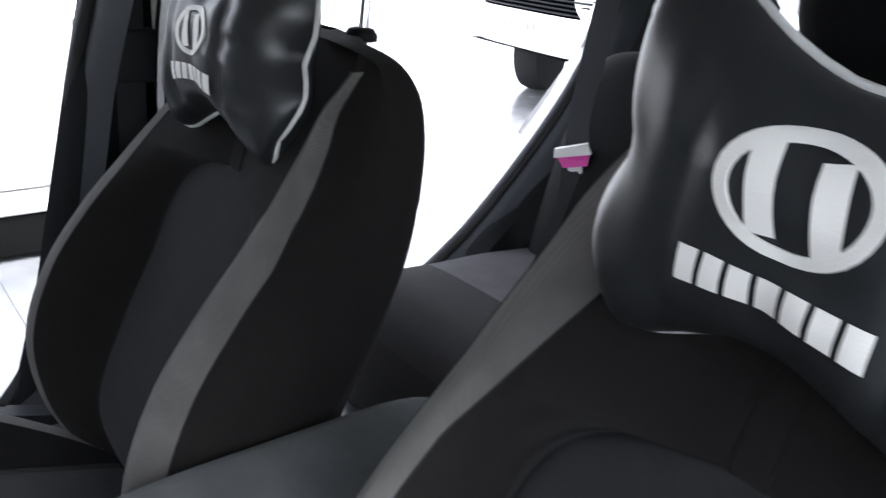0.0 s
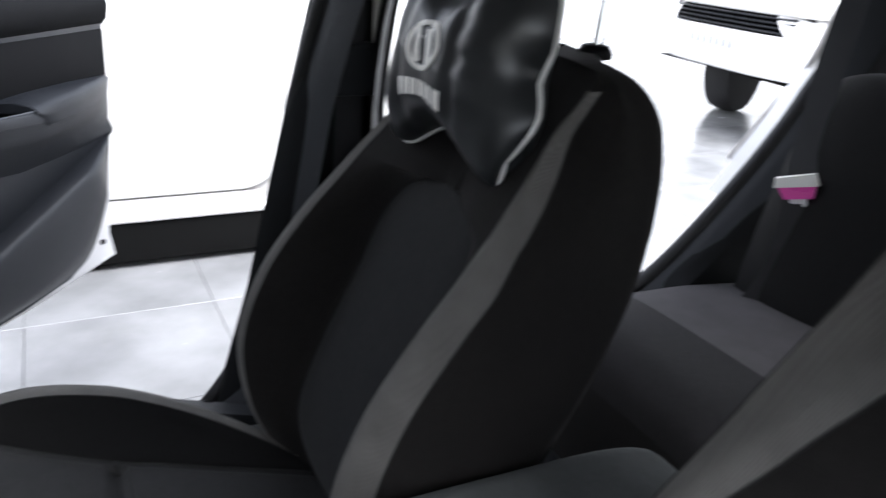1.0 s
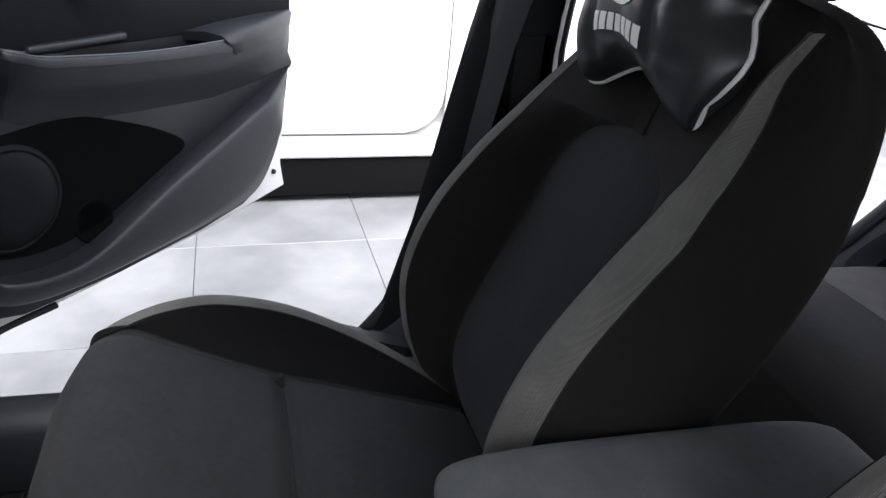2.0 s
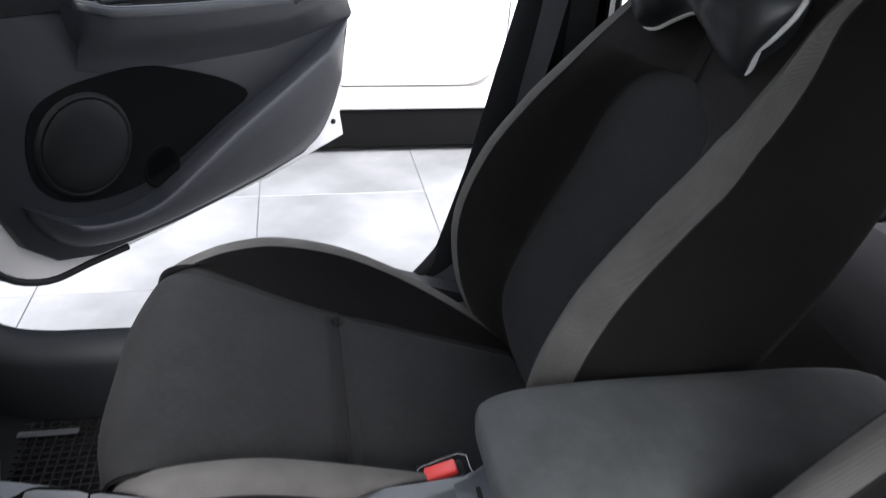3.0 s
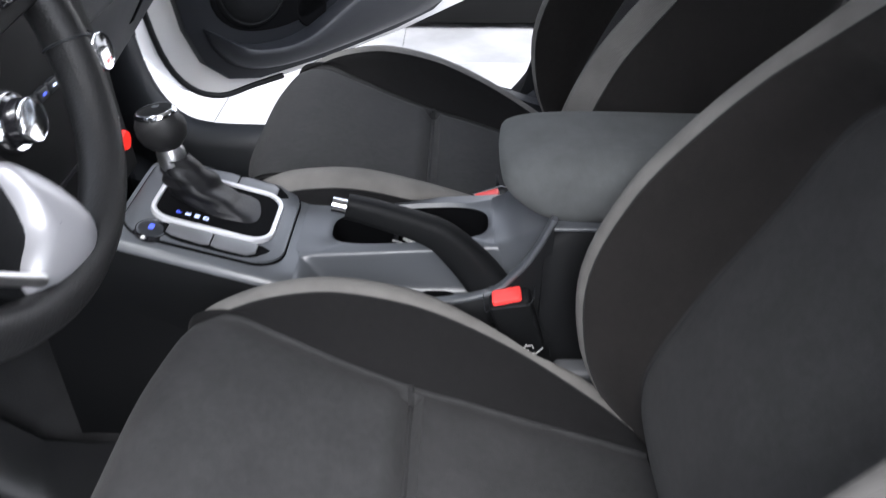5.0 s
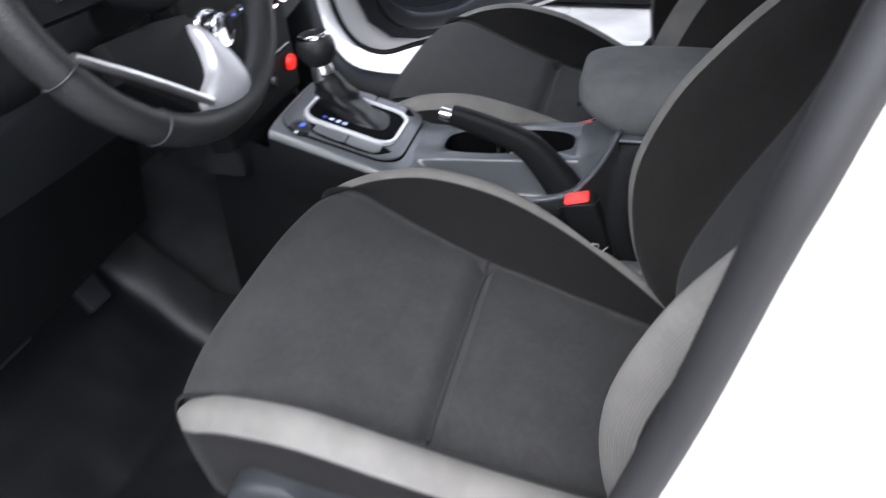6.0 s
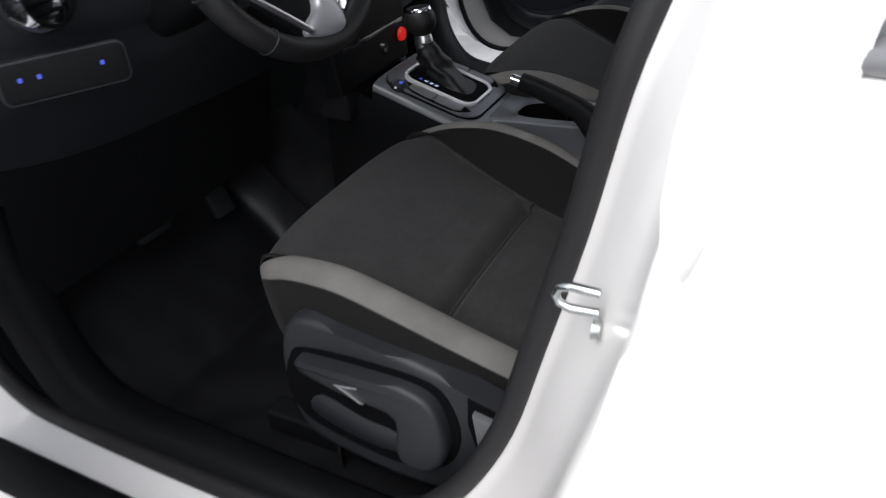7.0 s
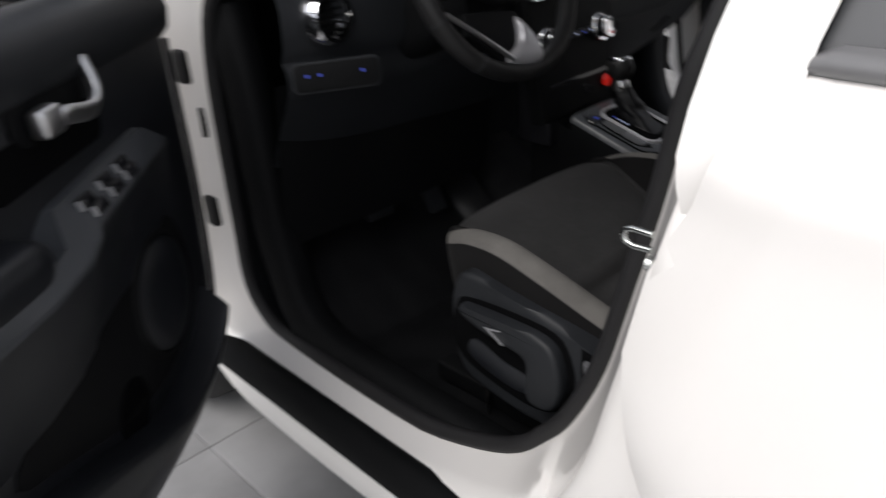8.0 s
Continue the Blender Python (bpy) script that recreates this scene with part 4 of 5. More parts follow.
PASS_AP = FRONT_AP[:7] + [(.215, .425), (.17, .478), (.118, .541), (.083, .61), (.060, .69), (.044, .773), (.026, .86), (.008, .947), (-.018, 1.08), (-.045, 1.20), (-.068, 1.32)] + FRONT_AP[16:]
REAR_AP = [(-.20, 1.36), (-.165, 1.22), (-.15, 1.05), (-.155, .80), (-.175, .55), (-.22, .40), (-.31, .345), (-.45, .34), (-.58, .40), (-.66, .475), (-.72, .53), (-.785, .575), (-.845, .618), (-.925, .69), (-1.02, .785), (-1.10, .875), (-1.16, .955), (-1.215, 1.06), (-1.222, 1.17), (-1.19, 1.26), (-1.06, 1.345), (-.60, 1.395)]


def offset_loop(P, d):
    """Moves a closed (y, z) loop outwards by d."""
    P = np.array(P)
    c = P.mean(0)
    out = []
    n = len(P)
    for i in range(n):
        t = P[(i + 1) % n] - P[i - 1]
        nrm = np.array((t[1], -t[0])) / (np.linalg.norm(t) + 1e-9)
        if nrm @ (P[i] - c) < 0:
            nrm = -nrm
        out.append(P[i] + nrm * d)
    return np.array(out)


def lean_in(z):
    return .20 * max(0, z - 1.0)


def inset(s, y, z, d=0.0):
    """How far the driver's B pillar flange stands in from the rest of the opening."""
    return .038 * float(np.interp(y, (.22, .45), (1, 0))) * max(0.0, 1 - max(d, 0.0) / .07) if s < 0 else 0.0


def aperture(ap, s, name, shift):
    A = loop_spline(ap, 4)
    rows = []
    for d, x in ((0, .738), (.010, .742), (.020, .752), (.038, .778), (.052, .790), (.066, .812), (.074, .838), (.10, .842), (.13, .836)):
        d = min(d, .078 + .01 * d) if ap is REAR_AP else d
        flat = .2 if d < .07 else 1.0
        row = []
        for (y, z), (ay, az) in zip(offset_loop(A, d), A):
            # above the belt line the driver's pillar ends behind the rear door
            n = float(np.clip((az - .885) / .07, 0, 1)) if s < 0 and ay < .3 else 0.0
            f = 1 - n * (1 - min(1.0, .06 / max(d, .001)))
            xx = x - n * max(0.0, x - .790)
            y, z = ay + (y - ay) * f, az + (z - az) * f
            row.append((s * (xx - lean_in(z) - inset(s, y, z, d)), y, az - flat * (az - z) if az < .45 and z < az else z))
        rows.append(row)
    # the panel goes on behind the neighbouring door at the foot of the pillar
    if s < 0:
        wide = offset_loop(A, .24) - offset_loop(A, .13)
        rows.append([(s * .830, p[1] + k[0], p[2] + k[1]) if a[0] < .33 and a[1] < .86 else (p[0], p[1] + .02 * k[0], p[2] + .02 * k[1]) for p, k, a in zip(rows[-1], wide, A)])
    jamb = sheet(name, rows, M_PAINT, car, "white painted door jamb", wrap_v=True, angle=70)
    rows = []
    for a in np.linspace(0, 2 * math.pi, 9, endpoint=False):
        rows.append([(s * (.736 - lean_in(z) - inset(s, y, z) + .016 * math.cos(a)), y, z) for y, z in offset_loop(A, shift + .014 * math.sin(a))])
    sheet("door_seal", rows, M_RUBBER, jamb, "black rubber door seal", wrap_u=True, wrap_v=True, angle=70)
    rows = [[(s * (x - lean_in(z) - inset(s, y, z)), y, z) for y, z in offset_loop(A, d)] for d, x in ((shift + .004, .724), (shift + .006, .712), (shift + .014, .694), (shift + .036, .66))]
    sheet("inner_trim", rows, M_PLASTIC, jamb, "black plastic trim inside the seal", wrap_v=True, angle=60)


for s in (-1, 1):
    aperture(FRONT_AP if s < 0 else PASS_AP, s, "front_door_jamb", -.006 if s < 0 else .014)
aperture(REAR_AP, 1, "rear_door_jamb", -.004)


def side_y_rows(ys, sec, s):
    return [[(s * x, y, z) for x, z in sec] for y in ys]


for s in (-1, 1):
    # black sill cladding and sill underside
    sheet("sill_cladding", side_y_rows(np.linspace(-.75, 1.05, 10), [(.794, .318), (.800, .330), (.810, .335), (.835, .331), (.854, .314), (.857, .294), (.842, .272), (.80, .25), (.60, .20)], s), M_PLASTIC_DARK, car, "matt black sill cladding", angle=40)
    # B pillar inner trim
    rows = []
    for z, y0, y1 in ((.36, .23, -.26), (.45, .17, -.20), (.55, .125, -.17), (.70, .080, -.155), (.85, .045, -.15), (1.0, .010, -.148), (1.19, -.036, -.158), (1.30, -.068, -.185), (1.39, -.06, -.21)):
        e = inset(s, 0, z)
        rows.append([(s * (.735 - e), y0 - .012, z), (s * (.712 - e), y0 - .022, z), (s * (.690 - e), y0 - .05, z), (s * (.682 - e), (y0 + y1) / 2, z), (s * (.690 - e), y1 + .04, z), (s * .735, y1 + .005, z)])
    sheet("b_pillar_trim", rows[:7], M_PLASTIC_DARK, car, "black B pillar trim", angle=60)
    sheet("upper_pillar_trim", rows[6:], M_HEAD, car, "pale grey upper pillar trim", angle=60)
    # belt webbing on the pillar
    rows = [[(s * (.676 - inset(s, 0, z)), -.07 + w - .03 * (z - .5), z) for w in (-.022, .022)] for z in np.linspace(.42, 1.25, 8)]
    sheet("front_belt", rows, M_WEBBING, car, "black seat belt webbing")
    gx = s * (.69 - inset(s, 0, 1))
    rbox("belt_guide", (gx - .02, -.13, 1.02), (gx + .02, -.06, 1.10), .008, M_PLASTIC, car, "black belt height guide")

# left rear door, closed
rear_door = thing("rear_door", (-.86, -.45, .40), "closed white rear car door with a grey belt moulding", "car door")
sec = [(.690, 1.040), (.775, 1.037), (.795, 1.025), (.818, .993), (.836, .970), (.844, .950), (.844, .920), (.846, .88), (.854, .80), (.864, .70), (.868, .62), (.860, .52), (.846, .43), (.833, .365), (.79, .355)]
rows = []
for k in np.linspace(0, 1, 18):
    r = []
    for x, z in spline(sec, 2):
        lead = np.interp(z, (.35, .45, .57, .64, .74, .85, .92, .98, 1.05), (.06, .01, -.029, -.004, .014, -.006, -.041, -.058, -.085))
        y = lead - (lead + 1.05) * k ** 1.15
        tuck = .014 * math.exp(-k / .008)
        r.append((-(x - tuck), y, z))
    rows.append(r)
sheet("door_skin", rows, M_PAINT, rear_door, "white painted door skin", angle=70)
rows = [[(-.772 - .022 * math.sin(a) * w, y, 1.046 - .012 * (1 - w) + .013 * math.cos(a) * w) for a in np.linspace(0, math.pi, 7)] for y, w in ((-.098, .15), (-.106, .7), (-.125, 1), (-.5, 1), (-1.02, 1))]
sheet("belt_moulding", rows, material("grey_belt_moulding", (.16, .16, .165), .35, vary=.05), rear_door, "satin grey belt moulding", cap=True)
rows = [[(-x + .012 * k, float(np.interp(z, (.84, .90, .98, 1.05, 1.2, 1.38), (-.040, -.022, -.016, -.024, -.060, -.100))) - .082 * k, z) for k in (0, .35, .7, 1)] for x, z in ((.800, .84), (.812, .88), (.822, .93), (.822, .96), (.808, 1.0), (.790, 1.06), (.768, 1.14), (.738, 1.26), (.702, 1.38))]
sheet("pillar_panel", rows, M_PAINT, rear_door, "white upper front corner of the door", angle=70)
rows = [[(-.768 + .10 * t, -.104 - .078 * t, 1.050 + .33 * t), (-.764 + .10 * t, -.172 - .078 * t, 1.050 + .33 * t)] for t in (0, .5, 1)]
sheet("window_post", rows, M_BUTTON, rear_door, "satin grey window post")
g = sheet("window_pane", [[(-.757 + .12 * t, y, 1.045 + .33 * t) for t in (0, .5, 1)] for y in (-.17, -.6, -1.02)], M_GLASS, rear_door, "dark window glass")
g.visible_shadow = False
sheet("inner_panel", [[(-.70, y, z) for z in (.36, .6, .8, 1.045)] for y in (-.16, -.6, -1.05)], M_TRIM, rear_door, "black inner panel")

# roof, pillars, hood and tail
rows = [[(x, y, z - .05 * (abs(x) / .62) ** 3) for x in np.linspace(-.62, .62, 13)] for y, z in ((.62, 1.33), (.50, 1.41), (.30, 1.47), (-.10, 1.51), (-.60, 1.515), (-1.10, 1.48), (-1.45, 1.42))]
sheet("roof", rows, M_PAINT, car, "white roof", angle=70)
sheet("headliner", [[(x * .99, y, z - .035) for x, y, z in r] for r in rows], M_HEAD, car, "grey cloth headliner", angle=70)
for s in (-1, 1):
    sheet("roof_rail", [[(s * .62, y, z - .05), (s * .66, y, z - .075), (s * .69, y, zz), (s * .66, y, zz - .01)] for y, z, zz in ((.62, 1.33, 1.24), (.50, 1.41, 1.335), (.30, 1.47, 1.40), (-.10, 1.51, 1.40), (-.60, 1.515, 1.39), (-1.10, 1.48, 1.34), (-1.45, 1.42, 1.28))], M_PAINT, car, "white roof rail", angle=70)
    rows = [[(s * (.64 + .10 * t), .62 + .42 * t, 1.30 - .27 * t), (s * (.69 + .06 * t), .60 + .40 * t, 1.26 - .22 * t), (s * (.70 + .04 * t), .56 + .43 * t, 1.27 - .24 * t), (s * (.63 + .08 * t), .60 + .40 * t, 1.33 - .28 * t)] for t in np.linspace(0, 1, 6)]
    sheet("a_pillar", rows, M_PLASTIC_DARK, car, "black A pillar trim", wrap_v=True)
    # front wing and rear quarter
    wing = [(1.06, .40), (1.10, .55), (1.18, .66), (1.34, .72), (1.52, .68), (1.64, .56), (1.68, .36), (2.05, .36), (2.10, .60), (2.02, .78), (1.60, .90), (1.06, 1.0)]
    slab("front_wing", wing if s > 0 else wing[::-1], -.06, .0, .012, M_PAINT, car, "white front wing", m=basis((s * .86, 0, 0), (0, 1, 0), (0, 0, 1)) if s > 0 else basis((s * .86, 0, 0), (0, 1, 0), (0, 0, 1)) @ Matrix.Scale(-1, 4, (0, 0, 1)))
    slab("rear_quarter", [(-1.04, .735), (-1.10, .80), (-1.20, .83), (-1.36, .79), (-1.50, .64), (-1.56, .36), (-1.76, .36), (-1.83, .60), (-1.80, .95), (-1.60, 1.03), (-1.30, 1.05), (-1.24, .98), (-1.19, .91)], -.05, 0, .012, M_PAINT, car, "white rear quarter panel", m=basis((s * .85, 0, 0), (0, 1, 0), (0, 0, 1)) @ Matrix.Scale(s, 4, (0, 0, 1)))
    sheet("c_pillar", [[(s * .84, -1.27, 1.0), (s * .84, -1.75, 1.0)], [(s * .76, -1.25, 1.2), (s * .76, -1.62, 1.2)], [(s * .68, -1.12, 1.34), (s * .66, -1.45, 1.36)]], M_PAINT, car, "white C pillar", angle=60)
    # inner rear wheel arch trim beside the bench
    rows = []
    for y, z in ((-.60, .42), (-.69, .51), (-.79, .585), (-.90, .675), (-1.03, .80), (-1.14, .93), (-1.20, 1.06), (-1.205, 1.22)):
        rows.append([(s * .728, y - .02, z), (s * .70, y - .03, z + .005), (s * .66, y - .06, z + .01), (s * .64, y - .30, z + .02)])
    sheet("arch_trim", rows, M_PLASTIC_DARK, car, "black plastic rear arch trim", angle=60)
    for y in (1.36, -1.22):
        w = lathe("road_wheel", [(.10, -.09), (.20, -.095), (.30, -.09), (.318, -.06), (.322, 0), (.318, .06), (.30, .09), (.22, .095), (.20, .07), (.02, .06)], M_TYRE, car, "black tyre", m=basis((s * .74, y, .322), (0, 1, 0), (0, 0, 1)))
rows = [[(x, y, z - .06 * (abs(x) / .8) ** 3) for x in np.linspace(-.80, .80, 11)] for y, z in ((1.10, 1.02), (1.5, .99), (1.85, .90), (2.05, .80), (2.12, .60), (2.10, .30))]
sheet("bonnet", rows, M_PAINT, car, "white bonnet and nose", angle=60)
rows = [[(x, y, z) for x in np.linspace(-.80, .80, 9)] for y, z in ((-1.60, 1.05), (-1.83, .98), (-1.86, .60), (-1.80, .30))]
sheet("tailgate", rows, M_PAINT, car, "white tailgate", angle=60)
for nm, rws in (("windscreen", [[(x, y, z) for x in (-.62, 0, .62)] for y, z in ((.62, 1.32), (1.08, 1.03))]), ("rear_screen", [[(x, y, z) for x in (-.62, 0, .62)] for y, z in ((-1.45, 1.40), (-1.62, 1.05))])):
    g = sheet(nm, rws, M_GLASS, car, "clear window glass")
    g.visible_shadow = False
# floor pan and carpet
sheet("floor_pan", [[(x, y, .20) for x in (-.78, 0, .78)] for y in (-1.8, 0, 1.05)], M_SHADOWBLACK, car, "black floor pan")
rows = []
for y in np.linspace(-1.0, 1.06, 24):
    rise = max(0, y - .80)
    rows.append([(x, y, .27 + .9 * rise + .004 * noise.noise((x * 9, y * 9, 0)) + (.13 * math.exp(-(x / .10) ** 4))) for x in np.linspace(-.70, .70, 31)])
sheet("carpet", rows, M_CARPET, car, "black carpet", angle=80)
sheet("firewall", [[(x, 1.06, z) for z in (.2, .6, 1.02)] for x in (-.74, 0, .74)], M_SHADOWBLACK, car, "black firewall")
for s in (-1, 1):
    curve = spline([(-.16, .40), (.10, .398), (.30, .394), (.50, .396), (.68, .400), (.76, .403), (.815, .418), (.852, .460), (.876, .520), (.888, .60), (.892, .70), (.90, .85), (.92, 1.0)], 3)
    rows = []
    if s < 0:
        curve[:, 1] -= .030 * np.clip((.50 - curve[:, 1]) / .06, 0, 1)
    else:
        curve += np.array((.030, .030)) * np.clip((curve[:, :1] - (.60, -.4)) / .25, 0, 1)
    for i, (y, z) in enumerate(curve):
        a, b = curve[max(i - 1, 0)], curve[min(i + 1, len(curve) - 1)]
        t = (b - a) / np.linalg.norm(b - a)
        oy, oz = t[1], -t[0]
        rows.append([(s * .738, y + .050 * oy, z + .050 * oz), (s * .727, y + .012 * oy, z + .012 * oz), (s * .716, y + .001 * oy, z + .001 * oz), (s * .700, y, z), (s * .672, y + .006 * oy, z + .006 * oz), (s * .650, y + .03 * oy, z + .03 * oz), (s * .640, y + .13 * oy, z + .13 * oz)])
    # same trim both sides; the driver's darker plastic paints in its shade
    sheet("sill_trim", rows, M_PLASTIC if s > 0 else M_PLASTIC_DARK, car, "black sill and kick panel trim, shade painted in on the driver side", angle=60)

# striker on the driver's pillar
striker = thing("door_striker", (-.775, .055, .83), "zinc-plated steel door striker loop on the white pillar", "striker")
sweep("striker_loop", [(-.778, .026, .834), (-.779, .048, .833), (-.779, .057, .836), (-.779, .060, .843), (-.779, .057, .850), (-.779, .048, .853), (-.778, .026, .852)], .0038, M_STEEL, striker, "steel loop")
lathe("striker_bolt", [(.001, .006), (.007, .006), (.009, .0)], M_STEEL, striker, "steel bolt", m=basis((-.776, .030, .817), (1, 0, 0), (0, 0, 1)))

# ---- rear bench ----
bench = thing("rear_bench", (0, -.80, .30), "black and grey cloth rear bench seat", "car seat")
prof = [(-.46, .34), (-.43, .48), (-.44, .585), (-.48, .625), (-.54, .638), (-.68, .630), (-.80, .626), (-.98, .61)]
rows = []
for x in np.linspace(-.66, .66, 45):
    e = .03 * (abs(x) / .66) ** 8
    g = -.008 * (math.exp(-((abs(x) - .22) / .012) ** 2))
    rows.append(spline([(x, y - e, z - e + (g if z > .5 else 0)) for y, z in prof], 4))
bc = sheet("bench_cushion", rows, fabric("bench_cloth", (0.015, 0.014, 0.015), 900, contrast=.4), bench, "black cloth bench cushion", pick=lambda i, j: 7 <= j < 19, angle=80)
# lower front coloured black for the shade of the seats before it
sheet("bench_front_shade", rows, M_SEATBACK, bench, "cloth lower front, painted black for the shade on it", pick=lambda i, j: j < 7, angle=80)
# rear part of the top coloured lighter, as where light reaches it
sheet("bench_lit_band", rows, fabric("bench_lit_grey_cloth", (0.062, 0.058, 0.061), 135, contrast=.2, ribbed=True), bench, "dark grey cloth band, painted lighter as the lit top", pick=lambda i, j: j >= 19, angle=80)
prof = [(-.93, .52), (-.90, .60), (-.93, .75), (-.98, .92), (-1.03, 1.03), (-1.08, 1.07), (-1.14, 1.06)]
rows = []
for x in np.linspace(-.62, .62, 41):
    e = .04 * (abs(x) / .62) ** 8
    rows.append(spline([(x, y - e + .012 * math.cos(x * 12), z - e) for y, z in prof], 4))
sheet("bench_backrest", rows, M_BOLSTER, bench, "black cloth bench backrest", angle=80)
for x in (-.36, .36):
    sheet("bench_headrest", [[(x + a, -1.10 + b, z) for a, b in rrect(2 * w, .08, .03, 4)] for z, w in ((1.07, .08), (1.10, .12), (1.18, .125), (1.22, .09))], M_BOLSTER, bench, "black cloth headrest", wrap_v=True, cap=True)
# padded runners on the rear footwell
for y0, zt in ((-.40, .352), (-.50, .368)):
    rbox("rail_end_cover", (.50, y0 - .07, .28), (.69, y0, zt), .016, M_TRIM, car, "blue-grey plastic rail end cover")
# rear belt with its tongue
belt = thing("rear_seat_belt", (.58, -.95, .62), "black rear seat belt with a pink-wrapped metal tongue", "seat belt")
p = spline([(.62, -1.12, 1.28), (.595, -1.05, 1.08), (.548, -.975, .92), (.522, -.945, .85), (.505, -.922, .70), (.53, -.895, .60)], 5)
rows = [[(x + .024 * d, y + .012 * d, z) for d in (-1, -.3, .3, 1)] for x, y, z in p]
w = sheet("webbing", rows, M_WEBBING, belt, "black webbing", angle=80)
TM = basis((.520, -.935, .846), (1, .45, -.30), (.22, .20, 1)) @ Matrix.Scale(1.2, 4)
slab("tongue_cover", [(-.034, .004), (.034, .004), (.030, .020), (-.030, .024)], -.006, .008, .004, M_PRINT, belt, "pale wrapped tongue cover", m=TM)
slab("pink_sleeve", [(-.024, -.016), (.020, -.016), (.028, .005), (-.030, .005)], -.005, .007, .003, M_PINK, belt, "pink plastic sleeve", m=TM)
slab("tongue", rrect(.026, .042, .005, 3, 0, -.034), -.001, .002, 0, M_PLATE, belt, "bright metal tongue with a slot", m=TM, hole=rrect(.011, .018, .002, 3, 0, -.034))


# ---- front doors ----
M_DOOR_INSERT = material("door_insert_black", (.0060, .0061, .0068), .75, grain=.3, size=900, spec=.12)


def front_door(s, ang, hinge, label):
    """Local axes: u along the door from its hinge, z up, w towards the cabin."""
    d = Vector((s * math.cos(radians(ang)), -math.sin(radians(ang)), 0))
    nrm = Vector((-s * math.sin(radians(ang)), -math.cos(radians(ang)), 0))
    m = Matrix((d, Vector((0, 0, 1)), nrm)).transposed().to_4x4()
    m.translation = hinge
    door = thing("front_door", (m @ Vector((.5, .36, -.05))), label, "car door", "front doors")
    shell = [(.005, .98), (.008, .70), (.034, .50), (.088, .395), (.17, .347), (.45, .350), (.80, .368), (1.10, .388), (1.085, .46), (1.10, .60), (1.115, .80), (1.12, 1.03), (.60, 1.045)]
    slab("shell", shell, -.13, -.012, .015, M_PAINT, door, "white painted door shell with its edge", m=m, seg=3)
    sweep("edge_seal", [tuple(m @ Vector((*p, -.012))) for p in spline([(.014, .95), (.018, .70), (.044, .505), (.096, .405), (.175, .358), (.27, .356), (.36, .354)], 4)], .0075, M_RUBBER, door, "black rubber edge seal")
    lathe("drain_plug", [(.001, .006), (.006, .006), (.0075, 0)], M_RUBBER, door, "small black plug", m=m @ Matrix.Translation((1.045, .445, -.012)))
    base = [(.075, 1.0), (.080, .70), (.102, .54), (.135, .455), (.195, .400), (.28, .376), (.50, .372), (.75, .384), (.90, .402), (.97, .435), (1.03, .52), (1.065, .62), (1.085, .75), (1.10, .90), (1.105, 1.04), (.60, 1.06)]
    trim = slab("trim_panel", base, -.012, .012, .008, M_TRIM, door, "blue-black grained trim panel", m=m, seg=2)
    # upper pad; the driver's takes a lighter plastic to paint its sheen
    rows = []
    for u in np.linspace(.07, 1.105, 14):
        z0 = .965 + .02 * (u - .1)
        rows.append([tuple(m @ Vector((u, z, w))) for z, w in ((z0, .010), (z0 + .015, .024), (z0 + .045, .030), (z0 + .08, .018), (z0 + .095, -.02), (z0 + .095, -.06))])
    sheet("upper_pad", rows, M_DOOR_INSERT if s > 0 else M_PLASTIC, trim, "grained upper pad, sheen painted in on the driver side", angle=60)
    if s > 0:
        slab("upper_insert", [(.085, .872), (.30, .862), (.74, .850), (1.095, .862), (1.098, .975), (.085, .962)], .010, .0145, .002, M_DOOR_INSERT, trim, "black door insert above the armrest", m=m)
    # map pocket: a raised lower panel with a bright lip
    lip = spline([(.145, .540), (.175, .520), (.22, .488), (.274, .469), (.35, .460), (.421, .468), (.52, .505), (.633, .553), (.80, .615), (.95, .672), (1.088, .728)], 4)
    low = spline([(.145, .540), (.165, .48), (.215, .43), (.29, .404), (.40, .394), (.55, .395), (.75, .402), (.89, .415), (.965, .45), (1.03, .56), (1.088, .728)], 4)
    rows = []
    n = len(lip)
    for i in range(n):
        a, b = lip[i], low[i]
        e = min(1, i / 4, (n - 1 - i) / 4)
        t1 = .052 * e + .012
        rows.append([tuple(m @ Vector((*(a + (b - a) * k), w))) for k, w in ((.0, .010), (.0, t1 - .006), (.02, t1), (.06, t1 + .003), (.3, t1 + .002), (.7, t1 - .010), (.93, .022 * e + .012), (1, .010))])
    sheet("map_pocket", rows, M_TRIM, trim, "blue-black map pocket with a rounded lip", angle=60)
    # speaker
    sp = m @ Matrix.Translation((.290, .612, .010))
    lathe("speaker_ring", [(.106, .0), (.102, .008), (.095, .011), (.090, .008)], M_PLASTIC_DARK, trim, "low dark speaker ring", m=sp)
    lathe("speaker_grille", [(.001, .019), (.05, .0185), (.082, .016), (.090, .011), (.0905, .006)], M_PLASTIC_DARK if s > 0 else M_TRIM, trim, "round black speaker grille", m=sp)
    # flat dark disc and plate paint the shade of hollows not modelled
    lathe("bottle_shade", [(.001, .003), (.04, .003), (.045, .0045), (.048, .002)], M_VOID, trim, "flat black disc painting the shade in the bottle holder", m=m @ Matrix.Translation((.455, .515, .012)))
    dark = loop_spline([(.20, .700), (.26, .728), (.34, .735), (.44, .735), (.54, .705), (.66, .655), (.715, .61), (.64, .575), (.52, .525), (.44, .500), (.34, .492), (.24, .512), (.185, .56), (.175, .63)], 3)
